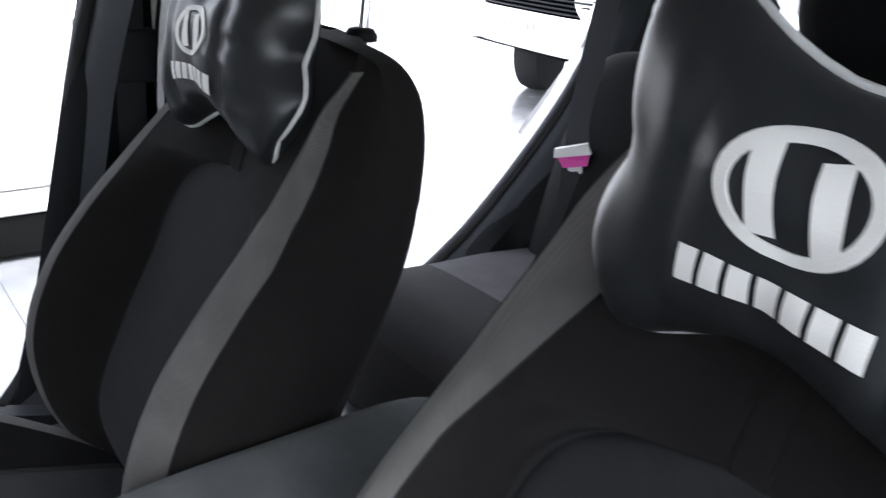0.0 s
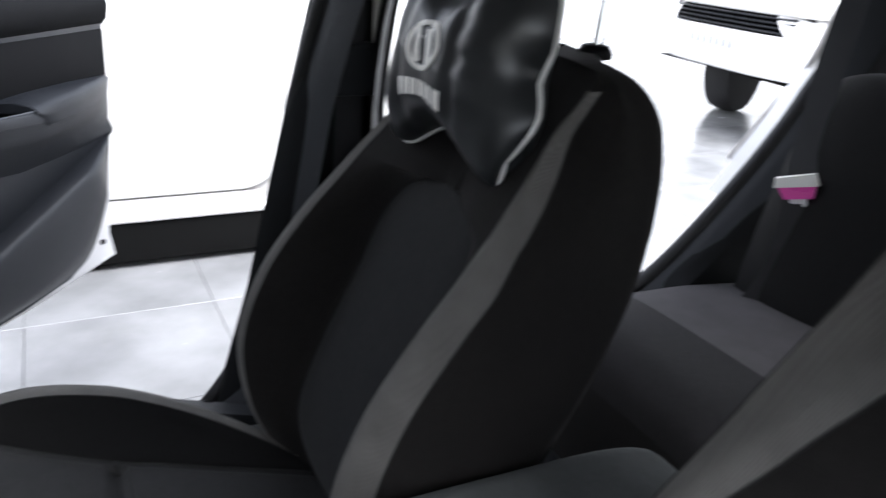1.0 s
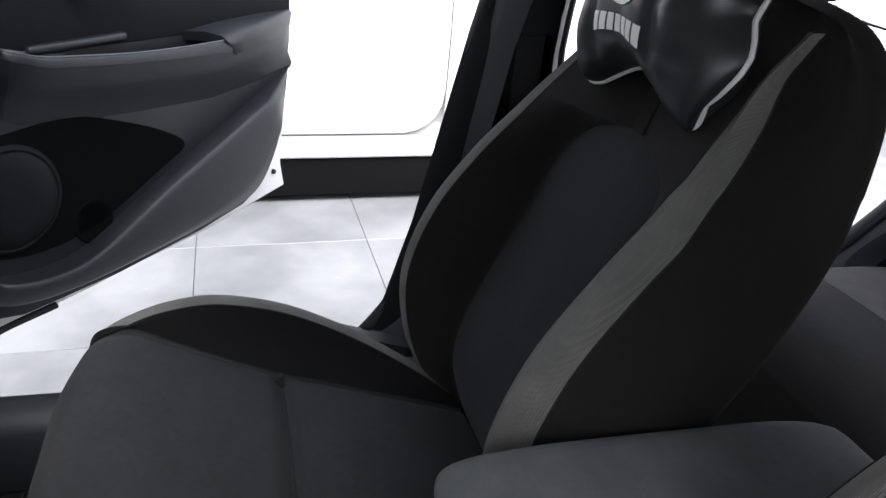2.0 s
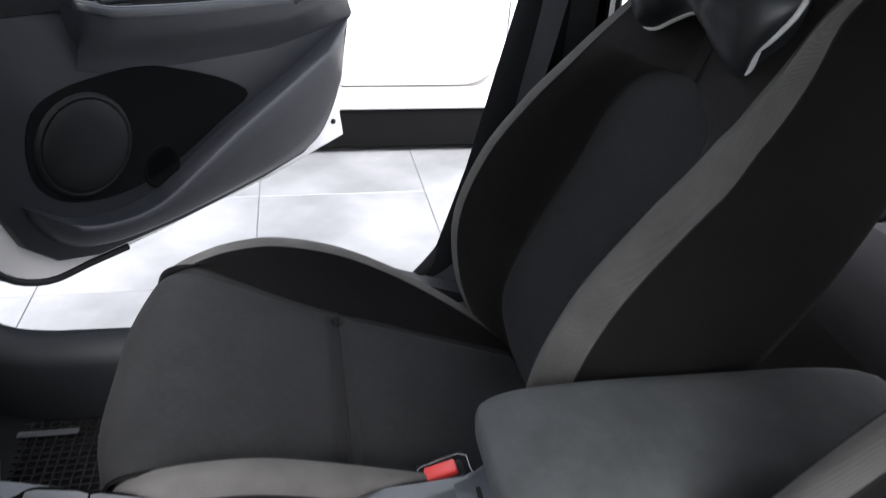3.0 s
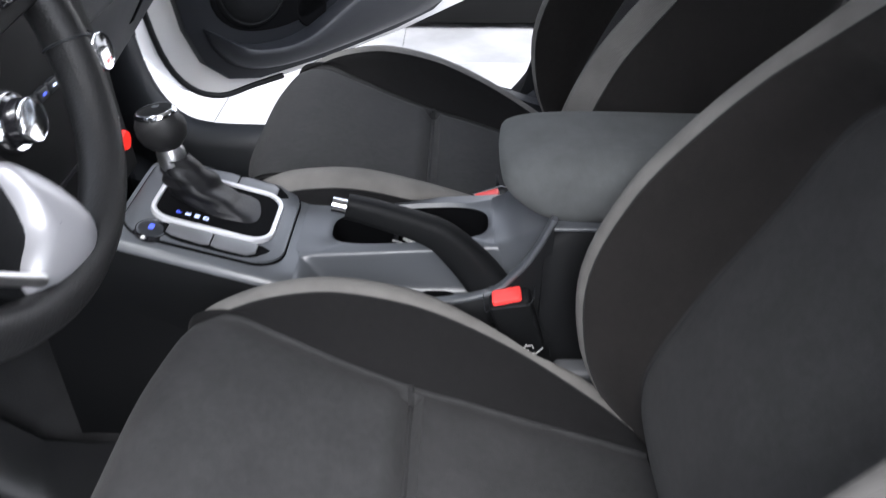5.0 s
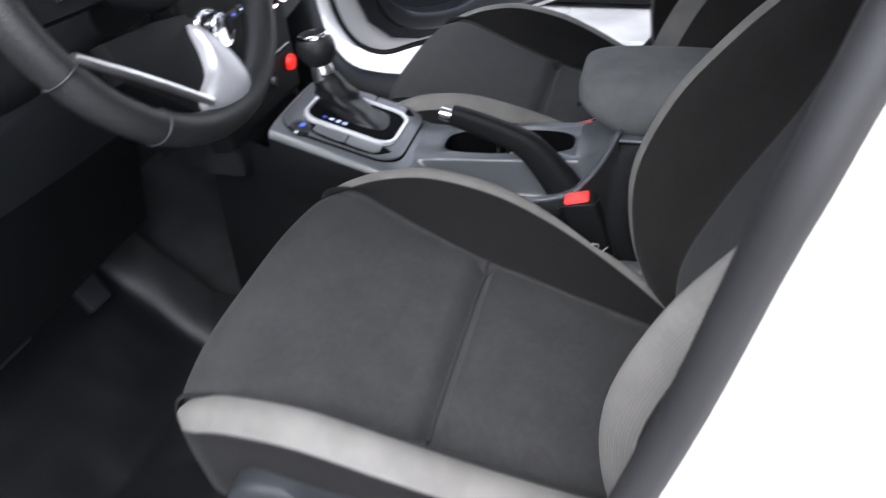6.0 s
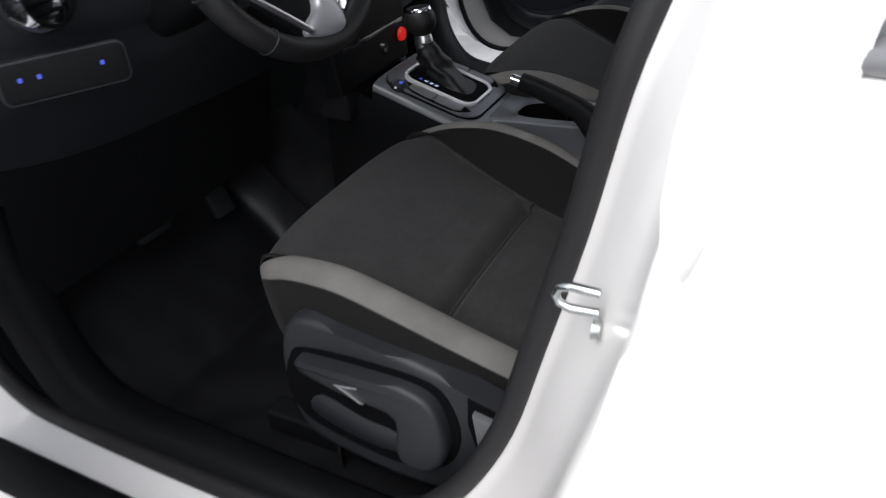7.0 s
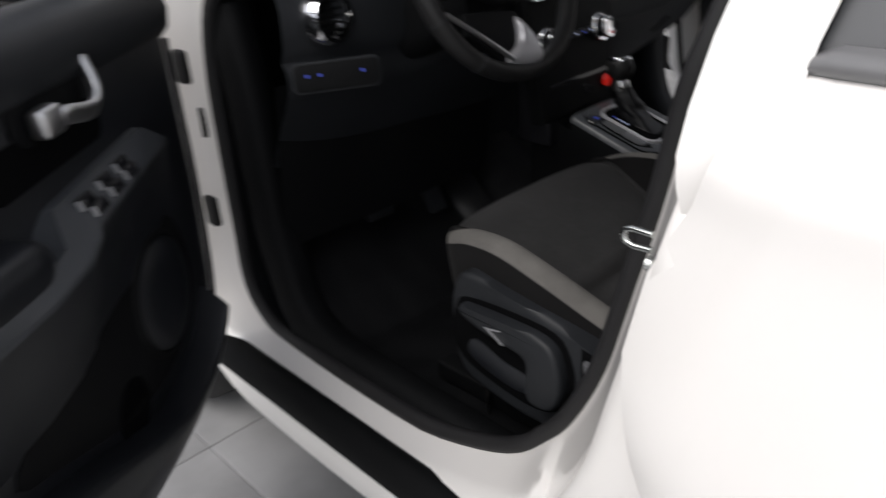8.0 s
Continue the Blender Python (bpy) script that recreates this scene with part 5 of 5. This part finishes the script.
    slab("pocket_shade", [tuple(p) for p in dark], .012, .015, 0, M_VOID if s > 0 else M_PLASTIC_DARK, trim, "flat dark plate painting the shade in the pocket", m=m)
    if s > 0:
        # door pull: a rail that bends out from the panel, the body below it and the pad behind it
        pu = (.285, .35, .47, .56, .69, .80, .90, 1.0, 1.10)
        top_of = lambda u: float(np.interp(u, pu, (.889, .870, .857, .848, .842, .840, .846, .850, .852)))
        low_of = lambda u: float(np.interp(u, pu, (.874, .851, .837, .828, .819, .812, .818, .826, .838)))
        rows = []
        for u, w in spline([(.287, .020), (.292, .052), (.312, .070), (.36, .079), (.47, .081), (.62, .080), (.80, .078), (.90, .072), (1.00, .052), (1.06, .034), (1.096, .014)], 3):
            zl = low_of(u) + .002
            rows.append([tuple(m @ Vector((u + du * (u < .30), z, q))) for z, q, du in ((zl, w, 0), (zl - .020, w - .003, .002), (zl - .048, w * .70, .010), (zl - .078, w * .38, .022), (zl - .104, .017, .034), (zl - .118, .011, .040))])
        sheet("armrest", rows, M_TRIM, trim, "grained body of the door armrest", angle=60)
        path = spline([(.43, .014), (.345, .020), (.305, .036), (.294, .055), (.312, .071), (.36, .080), (.47, .082), (.62, .081), (.70, .080), (.812, .079)], 4)
        rows, edge = [], []
        for i, (u, w) in enumerate(path):
            a, b = path[max(i - 1, 0)], path[min(i + 1, len(path) - 1)]
            t = (b - a) / np.linalg.norm(b - a)
            nu, nw = -t[1], t[0]
            zt, zl = top_of(u), low_of(u)
            rows.append([tuple(m @ Vector((u + k * nu, z, w + k * nw))) for k, z in ((-.001, zl), (.001, zl + .001), (.001, zt - .005), (-.002, zt - .001), (-.007, zt), (-.013, zt - .003), (-.015, zl), (-.015, zl - .03))])
            edge.append(tuple(m @ Vector((u - .0035 * nu, zt - .0004, w - .0035 * nw))))
        rail = sheet("pull_rail", rows, M_TRIM, trim, "grained pull rail curving out of the door", angle=50)
        # thin lighter tube paints the highlight on the rail's upper edge
        sweep("rail_highlight", edge, .0022, M_DECK, rail, "highlight painted along the rail edge")
        rows = []
        for t in np.linspace(0, 1, 9):
            ui, ut, ul = .730 + .366 * t, .788 + .308 * t, .824 + .272 * t
            zt = float(np.interp(ut, (.786, .87, .98, 1.1), (.848, .859, .866, .869)))
            w = float(np.interp(ut, (.786, .90, 1.0, 1.06, 1.1), (.082, .074, .053, .034, .012)))
            zi = zt + .010 * (1 - t)
            rows.append([tuple(m @ Vector(p)) for p in ((ui, zi, .010), (.4 * ui + .6 * ut, zi, w * .6), (ut, zt + .001, w - .010), (ut, zt - .003, w - .001), (ut + .004, zt - .010, w + .003), (.3 * ut + .7 * ul, .4 * zt + .6 * low_of(ul), w + .003), (ul, low_of(ul) - .006, w - .001), (ul, low_of(ul) - .012, w - .012))])
        rows.insert(0, [tuple(m @ Vector(p)) for p in ((.735, .840, .010), (.775, .835, .05), (.790, .830, .066), (.794, .828, .074), (.800, .822, .076), (.812, .812, .077), (.824, .803, .076), (.826, .800, .070))])
        sheet("rear_pad", rows, M_TRIM, trim, "grained pad at the end of the armrest", angle=40)
        rbox("pull_ledge", (.36, .862, .012), (.572, .879, .034), .006, M_TRIM, trim, "ledge inside the pull", m=m)
        # black slab puts the shade behind the rail into colour
        slab("pull_floor", [(.33, .836), (.80, .806), (.80, .812), (.33, .842)], .012, .062, 0, M_VOID, trim, "floor of the pull, black for the shade in it", m=m)
    else:
        # rear armrest pad and the rail that carries the switches
        rows = []
        for u, w, zt in spline([(.585, .022, .845), (.60, .060, .855), (.66, .066, .861), (.80, .066, .868), (.95, .058, .868), (1.06, .040, .862), (1.098, .016, .858)], 3):
            rows.append([tuple(m @ Vector((u, z, q))) for z, q in ((zt + .006, .008), (zt + .004, w - .016), (zt - .002, w - .002), (zt - .020, w + .004), (zt - .050, w - .004), (zt - .10, w * .6), (zt - .16, .010))])
        sheet("armrest", rows, M_TRIM, trim, "grained door armrest", angle=50)
        up = [(.186, .833, .028), (.250, .871, .025), (.384, .865, .025), (.519, .858, .025), (.548, .842, .046), (.560, .826, .055), (.640, .820, .060), (.745, .822, .066), (.98, .842, .060)]
        lo = [(.188, .830, .030), (.245, .820, .045), (.368, .814, .060), (.467, .810, .069), (.491, .809, .070), (.545, .803, .071), (.627, .798, .071), (.750, .808, .072), (.98, .826, .064)]
        lo = [tuple(a[k] + (b[k] - a[k]) * f for k in range(3)) for a, b, f in zip(up, lo, (1, .72, .72, .74, .85, 1, 1, 1, 1))]
        rows = []
        for (u0, z0, w0), (u1, z1, w1) in zip(up, lo):
            rows.append([tuple(m @ Vector(p)) for p in ((u0, z0, .010), (u0, z0 - .002, w0 - .004), (u0, z0, w0), (u1, z1, w1), (u1, z1 - .008, w1 - .001), (u1, z1 - .06, w1 * .75), (u1, z1 - .12, w1 * .4), (u1, z1 - .18, .010))])
        pod = sheet("switch_pod", rows, M_DECK, trim, "satin grey window switch pod and rail", pick=lambda i, j: j < 4, angle=30)
        sheet("armrest_body", rows, M_TRIM, trim, "blue-black body under the switch rail", pick=lambda i, j: j >= 4, angle=60)
        P = [Vector(p) for p in (up[1], up[3], lo[1], lo[3])]
        nrm_pod = (P[1] - P[0]).cross(P[2] - P[0]).normalized()
        if nrm_pod.z < 0:
            nrm_pod = -nrm_pod
        for q in (.42, .63, .86):
            for r in (.38, .72):
                c = (P[0] * (1 - q) + P[1] * q) * (1 - r) + (P[2] * (1 - q) + P[3] * q) * r
                PM = m @ basis(c, P[1] - P[0], P[0] - P[2])
                if (PM.to_3x3() @ Vector((0, 0, 1))).z < 0:
                    PM = m @ basis(c, P[0] - P[1], P[0] - P[2])
                slab("window_switch", rrect(.036, .017, .004, 3), .0005, .007, .003, M_GLOSS, pod, "black window switch", m=PM)
                # silver bar paints a glint on one end of each switch
                slab("switch_glint", rrect(.004, .014, .0015, 2, .018 if (PM.to_3x3() @ Vector((1, 0, 0))).dot(d) > 0 else -.018, 0), .003, .0078, 0, M_SILVER, pod, "glint painted on the switch edge", m=PM)
    if s < 0:
        # flat black plate in place of a shaded cup
        slab("pull_cup", rrect(.26, .055, .02, 4, .47, .0), .012, .016, 0, M_VOID, trim, "flat black plate painting the shade in the pull cup", m=m @ Matrix.Translation((0, .918, 0)))
    # inside handle
    hu, hz = (.535, .985) if s > 0 else (.440, .968)
    slab("handle_recess", rrect(.17, .075, .03, 5, hu + .01, hz), .010, .017, .002, M_PLASTIC_DARK, trim, "dark handle recess", m=m)
    sweep("door_handle", [tuple(m @ Vector((hu + a, hz + b, c))) for a, b, c in spline([(-.085, .030, .020), (-.075, -.005, .034), (-.05, -.022, .042), (-.02, -.022, .044), (.018, -.014, .042)] + ([(.036, .010, .034), (.040, .030, .022)] if s > 0 else [(.03, -.016, .040)]), 4)], rrect(.013, .025, .005, 3), M_SATIN, trim, "satin silver inside handle")
    if s < 0:
        rbox("lock_lever", (0, 0, 0), (.046, .036, .024), .008, M_SATIN, trim, "silver lock lever", m=m @ Matrix.Translation((hu + .026, hz - .030, .022)))
    if s > 0:
        slab("seat_mark", rrect(.016, .012, .002, 2, hu + .012, hz + .014), .017, .020, 0, material("amber_mark", (.8, .45, .05), .5), trim, "small amber mark", m=m)
    else:
        sweep("door_check", [(-.79, .955, .815), (-.815, .90, .815), (-.835, .86, .812)], rrect(.010, .022, .003, 2), M_PLASTIC_DARK, door, "black door check strap")
    # window frame and glass
    fr = [(.05, 1.03), (.30, 1.16), (.55, 1.30), (.80, 1.395), (1.00, 1.405), (1.09, 1.35), (1.125, 1.20), (1.12, 1.04)]
    lean = lambda u, z, w: tuple(m @ Vector((u, z, w - .22 * (z - 1.03))))
    sweep("window_frame", [lean(u, z, -.05) for u, z in spline(fr, 3)], rrect(.028, .040, .008, 3), M_RUBBER, door, "black window frame")
    inner = [(u, z) for u, z in fr]
    me = raw("window_pane", [lean(u, z, -.05) for u, z in inner], [tuple(range(len(inner)))], M_GLASS, door, "clear window glass")
    me.visible_shadow = False
    for z in (.62, .90):
        rbox("hinge", (s * .80 - .008, .955, z - .03), (s * .80 + .008, .99, z + .03), .006, M_RUBBER, door, "black-coated hinge")
    return door


front_door(1, 42.7, (.813, .952, .032), "open passenger door with dark trim, speaker and map pocket")
front_door(-1, 43.0, (-.813, .952, .008), "open driver door with dark trim and window switches")

# ---- neighbouring white car ----
near_car = thing("parked_car", (3.3, 0, .0), "white parked car standing beside the open door", "car", "parked cars")
sec = [(2.62, .185), (2.50, .195), (2.462, .205), (2.452, .225), (2.470, .250), (2.458, .285), (2.440, .33), (2.425, .42), (2.410, .58), (2.400, .75), (2.412, .90), (2.440, .98), (2.47, 1.02)]
S = spline(sec, 3)


def side_rows(ys, pts, dx=0.0):
    return [[(x + dx, y, z) for x, z in pts] for y in ys]


lower = [p for p in S if p[1] <= .3025]
sheet("rocker", side_rows(np.linspace(-1.42, 1.9, 18), lower), M_PAINT, near_car, "white rocker panel", angle=70)
upper = spline(sec, 6)
upper = [p for p in upper if p[1] > .3045]


def skin(name, y0, y1, r0, r1):
    """A door skin from y0 to y1 whose lower corners are rounded."""
    rows = []
    for t in np.linspace(0, 1, 24):
        y = y0 + (y1 - y0) * (.5 - .5 * math.cos(math.pi * t))
        low = .3055
        if y - y0 < r0:
            low += r0 - math.sqrt(max(0, r0 ** 2 - (r0 - (y - y0)) ** 2))
        if y1 - y < r1:
            low += r1 - math.sqrt(max(0, r1 ** 2 - (r1 - (y1 - y)) ** 2))
        row = []
        for k in np.linspace(0, 1, len(upper)):
            z = low + (1.02 - low) * k
            x = np.interp(z, [p[1] for p in upper], [p[0] for p in upper])
            row.append((x + (.005 if k == 0 else 0), y, z))
        rows.append(row)
    sheet(name, rows, M_PAINT, near_car, "white door skin", angle=60)


skin("front_door_skin", -.447, .80, .16, .04)
skin("rear_door_skin", -1.15, -.4525, .04, .10)
skin("front_wing", .805, 2.05, .04, .3)
skin("rear_quarter", -1.50, -1.155, .12, .04)
sheet("inner_body", side_rows((-1.45, 0, 2.0), [(2.475, .25), (2.475, .98)], .012), M_PAINT, near_car, "white body behind the door gaps")
rows = []
for y, c in ((-1.50, 1.04), (-1.42, 1.22), (-1.25, 1.42), (-.8, 1.50), (.1, 1.50), (.6, 1.42), (1.25, 1.08), (1.75, 1.0), (2.05, .93)):
    h = c - 1.0
    z0 = min(1.02, c - .02)
    rows.append([(2.47, y, z0), (2.53, y, z0 + .5 * h * (h > .05)), (2.66, y, z0 + .86 * h), (2.9, y, c - .01), (3.3, y, c), (3.7, y, c - .01), (3.94, y, z0 + .86 * h), (4.07, y, z0 + .5 * h * (h > .05)), (4.13, y, z0), (4.15, y, .6), (4.10, y, .22)])
sheet("body_top", rows, M_PAINT, near_car, "white roof, bonnet and far side", angle=50)
sheet("nose_end", [[(x, 2.05 + .04 * b, z) for z, b in ((.22, -.5), (.4, 1), (.7, 1), (.93, 0))] for x in (2.44, 2.8, 3.3, 3.8, 4.12)], M_PAINT, near_car, "white front end", angle=60)
sheet("tail_end", [[(x, -1.50 - .04 * b, z) for z, b in ((.22, -.5), (.4, 1), (.7, 1), (1.04, 0))] for x in (2.44, 2.8, 3.3, 3.8, 4.12)], M_PAINT, near_car, "white tail end", angle=60)
sheet("side_window", [[(2.462, y0, 1.04), (2.522, y1, 1.22), (2.61, y2, 1.36)] for y0, y1, y2 in ((-1.25, -1.2, -1.1), (-.9, -.9, -.9), (-.1, -.1, -.1), (.95, .62, .40))], M_GLOSS, near_car, "dark side windows", angle=60)
sheet("windscreen", [[(x, 1.20, 1.125), (x, .92, 1.275), (x, .64, 1.425)] for x in (2.75, 3.3, 3.85)], M_GLOSS, near_car, "dark windscreen")
# hangs almost to the floor: its black stands in for under-car shade
sheet("underbody", [[(x, y, z) for x, z in ((2.475, .196), (2.480, .10), (2.50, .036), (3.3, .036), (4.0, .036), (4.07, .09), (4.1, .192))] for y in (-1.45, -.6, .6, 2.0)], M_SHADOWBLACK, near_car, "black underbody hung low as the shade under the car")
for y in (-1.05, 1.55):
    for x in (2.60, 4.00):
        lathe("road_wheel", [(.05, -.10), (.24, -.10), (.31, -.085), (.325, 0), (.31, .085), (.24, .10), (.05, .08)], M_TYRE, near_car, "black tyre", m=basis((x, y, .325), (0, 1, 0), (0, 0, 1)))

# ---- white car farther back, nose towards the door ----
far_car = thing("parked_car", (3.8, -5.2, 0), "tall white parked car with a dark grille and a number plate", "car", "parked cars")
FM = Matrix.Translation((3.80, -3.97, 0)) @ Matrix.Rotation(radians(-7), 4, "Z") @ Matrix.Scale(1.08, 4)


def fsheet(name, G, mat, label="", parent=far_car, **k):
    return sheet(name, [[tuple(FM @ Vector(p)) for p in r] for r in G], mat, parent, label, **k)


xs = np.linspace(-.90, .90, 25)
bend = lambda x: -.30 * abs(x / .90) ** 4
fsheet("bumper", [[(x, y + bend(x), z) for y, z in spline([(-.30, .440), (-.04, .455), (.0, .475), (.03, .54), (.03, .66), (.015, .70), (-.02, .715)], 3)] for x in xs], M_PAINT, "white front bumper", angle=60)
fsheet("nose", [[(x, -.02 + bend(x) + b, z) for z, b in ((.835, -.01), (.85, .012), (.90, .01), (.98, -.06))] for x in xs], M_PAINT, "white nose band", angle=60)
fsheet("bonnet", [[(x, y + bend(x), z) for y, z in spline([(-.08, .98), (-.20, 1.03), (-.6, 1.09), (-1.1, 1.13)], 3)] for x in xs], M_PAINT, "white bonnet", angle=60)
fsheet("grille", [[(x, -.05 + bend(x), z) for z in (.71, .78, .845)] for x in xs[3:-3]], M_VOID, "black grille opening", angle=60)
for k in range(4):
    fsheet("grille_slat", [[(x, -.022 + bend(x) + .012 * math.cos(a), .733 + .028 * k + .007 * math.sin(a)) for a in np.linspace(0, 2 * math.pi, 6, endpoint=False)] for x in xs[4:-4]], M_PLASTIC, "black grille slat", wrap_v=True)
for s in (-1, 1):
    fsheet("grille_end", [[(s * (x - .10 * max(0, (z - .71) / .13)), -.012 + bend(x) + b, z) for z, b in ((.705, 0), (.76, .02), (.80, .02), (.845, 0))] for x in np.linspace(.56, .90, 6)], M_PAINT, "white bumper corner beside the grille", angle=60)
    fsheet("side", [[(s * (.90 - .04 * abs(z - .7)), y, z) for z in (.40, .6, .8, 1.0)] for y in (-.30, -.45, -1.2, -2.5, -4.0)], M_PAINT, "white car side", angle=60)
    for y in (-.80, -3.3):
        wm = FM @ Matrix.Translation((s * .72, y, .36)) @ Matrix.Rotation(radians(28 if y > -1 else 0), 4, "Z") @ basis((0, 0, 0), (0, 1, 0), (0, 0, 1))
        w = lathe("road_wheel", [(.05, -.12), (.27, -.12), (.345, -.10), (.36, -.05), (.36, .05), (.345, .10), (.27, .12), (.05, .10)], M_TYRE, far_car, "black tyre", m=wm)
fsheet("cabin", [[(x, y, z) for y, z in ((-1.1, 1.13), (-1.7, 1.65), (-2.8, 1.7), (-3.9, 1.2), (-4.0, .4))] for x in (-.85, 0, .85)], M_PAINT, "white cabin", angle=60)
fsheet("under", [[(x, y, .42) for y in (-.15, -4.0)] for x in (-.86, .86)], M_SHADOWBLACK, "black underside")
PB = FM @ basis((0, .032, .628), (-1, 0, 0), (0, 0, 1))
plate = slab("number_plate", rrect(.60, .140, .012, 3), 0, .012, .002, M_PLATE, far_car, "white number plate with plain grey bars", m=PB)
M_BAR = material("grey_plate_print", (.30, .30, .31), .5)
for i in range(7):
    slab("plate_bar", rrect(.034, .050, .003, 2, -.20 + .066 * i, 0), .0122, .0135, 0, M_BAR, plate, m=PB)

# ---- floor, walls ----
M_TILE = material("polished_grey_tile", (.265, .265, .268), .22, vary=.26, stain=3, grain=.05, size=30)
nt = M_TILE.node_tree
oi = nt.nodes.new("ShaderNodeObjectInfo")
mr = nt.nodes.new("ShaderNodeMapRange")
mr.inputs[3].default_value, mr.inputs[4].default_value = .95, 1.04
nt.links.new(oi.outputs["Random"], mr.inputs[0])
sc2 = nt.nodes.new("ShaderNodeVectorMath")
sc2.operation = "SCALE"
bs = nt.nodes["Principled BSDF"]
nt.links.new(bs.inputs["Base Color"].links[0].from_socket, sc2.inputs[0])
nt.links.new(mr.outputs[0], sc2.inputs["Scale"])
nt.links.new(sc2.outputs[0], bs.inputs["Base Color"])
ground = raw("ground", [(-60, -60, -.004), (60, -60, -.004), (60, 60, -.004), (-60, 60, -.004)], [(0, 1, 2, 3)], M_GROUT)
tagged(ground, "grey grout bed under polished floor tiles", "floor", kind="structure")
for nm, lo, hi in (("wall_east", (9.0, -12, 0), (9.2, 9, 4.5)), ("wall_south", (-9, -12.2, 0), (9.0, -12.0, 4.5)), ("wall_north", (-9, 9.0, 0), (9.0, 9.2, 4.5))):
    tagged(rbox(nm, lo, hi, .01, M_WALL), "plain white plastered showroom wall", "wall", kind="structure")

# floor tiles: the near ones each an object, the rest joined
T = .60
bm = bmesh.new()
bmesh.ops.create_cube(bm, size=1)
for v in bm.verts:
    v.co = Vector((v.co.x * (T - .002), v.co.y * (T - .002), v.co.z * .006 - .003))
bmesh.ops.bevel(bm, geom=[e for e in bm.edges if all(v.co.z > -.001 for v in e.verts)], offset=.0015, segments=1, affect="EDGES")
tile_mesh = bpy.data.meshes.new("floor_tile")
bm.to_mesh(tile_mesh)
bm.free()
tile_mesh.materials.append(M_TILE)
far_v, far_f = [], []
for i in range(-18, 19):
    for j in range(-22, 18):
        x, y = 2.125 + T * (i + .5), .495 + T * (j + .5)
        if not -9 < x < 9 or not -12 < y < 9:
            continue
        if -3.2 < x < 5.2 and -4.6 < y < 2.6:
            ob = new("floor_tile", tile_mesh)
            ob.parent = ground
            ob.location = (x, y, .004)
        else:
            h = T / 2 - .0015
            k = len(far_v)
            far_v += [(x - h, y - h, .0035), (x + h, y - h, .0035), (x + h, y + h, .0035), (x - h, y + h, .0035)]
            far_f.append((k, k + 1, k + 2, k + 3))
rest = raw("floor_tiles", far_v, far_f, M_TILE, ground)
tagged(rest, kind="stuff")
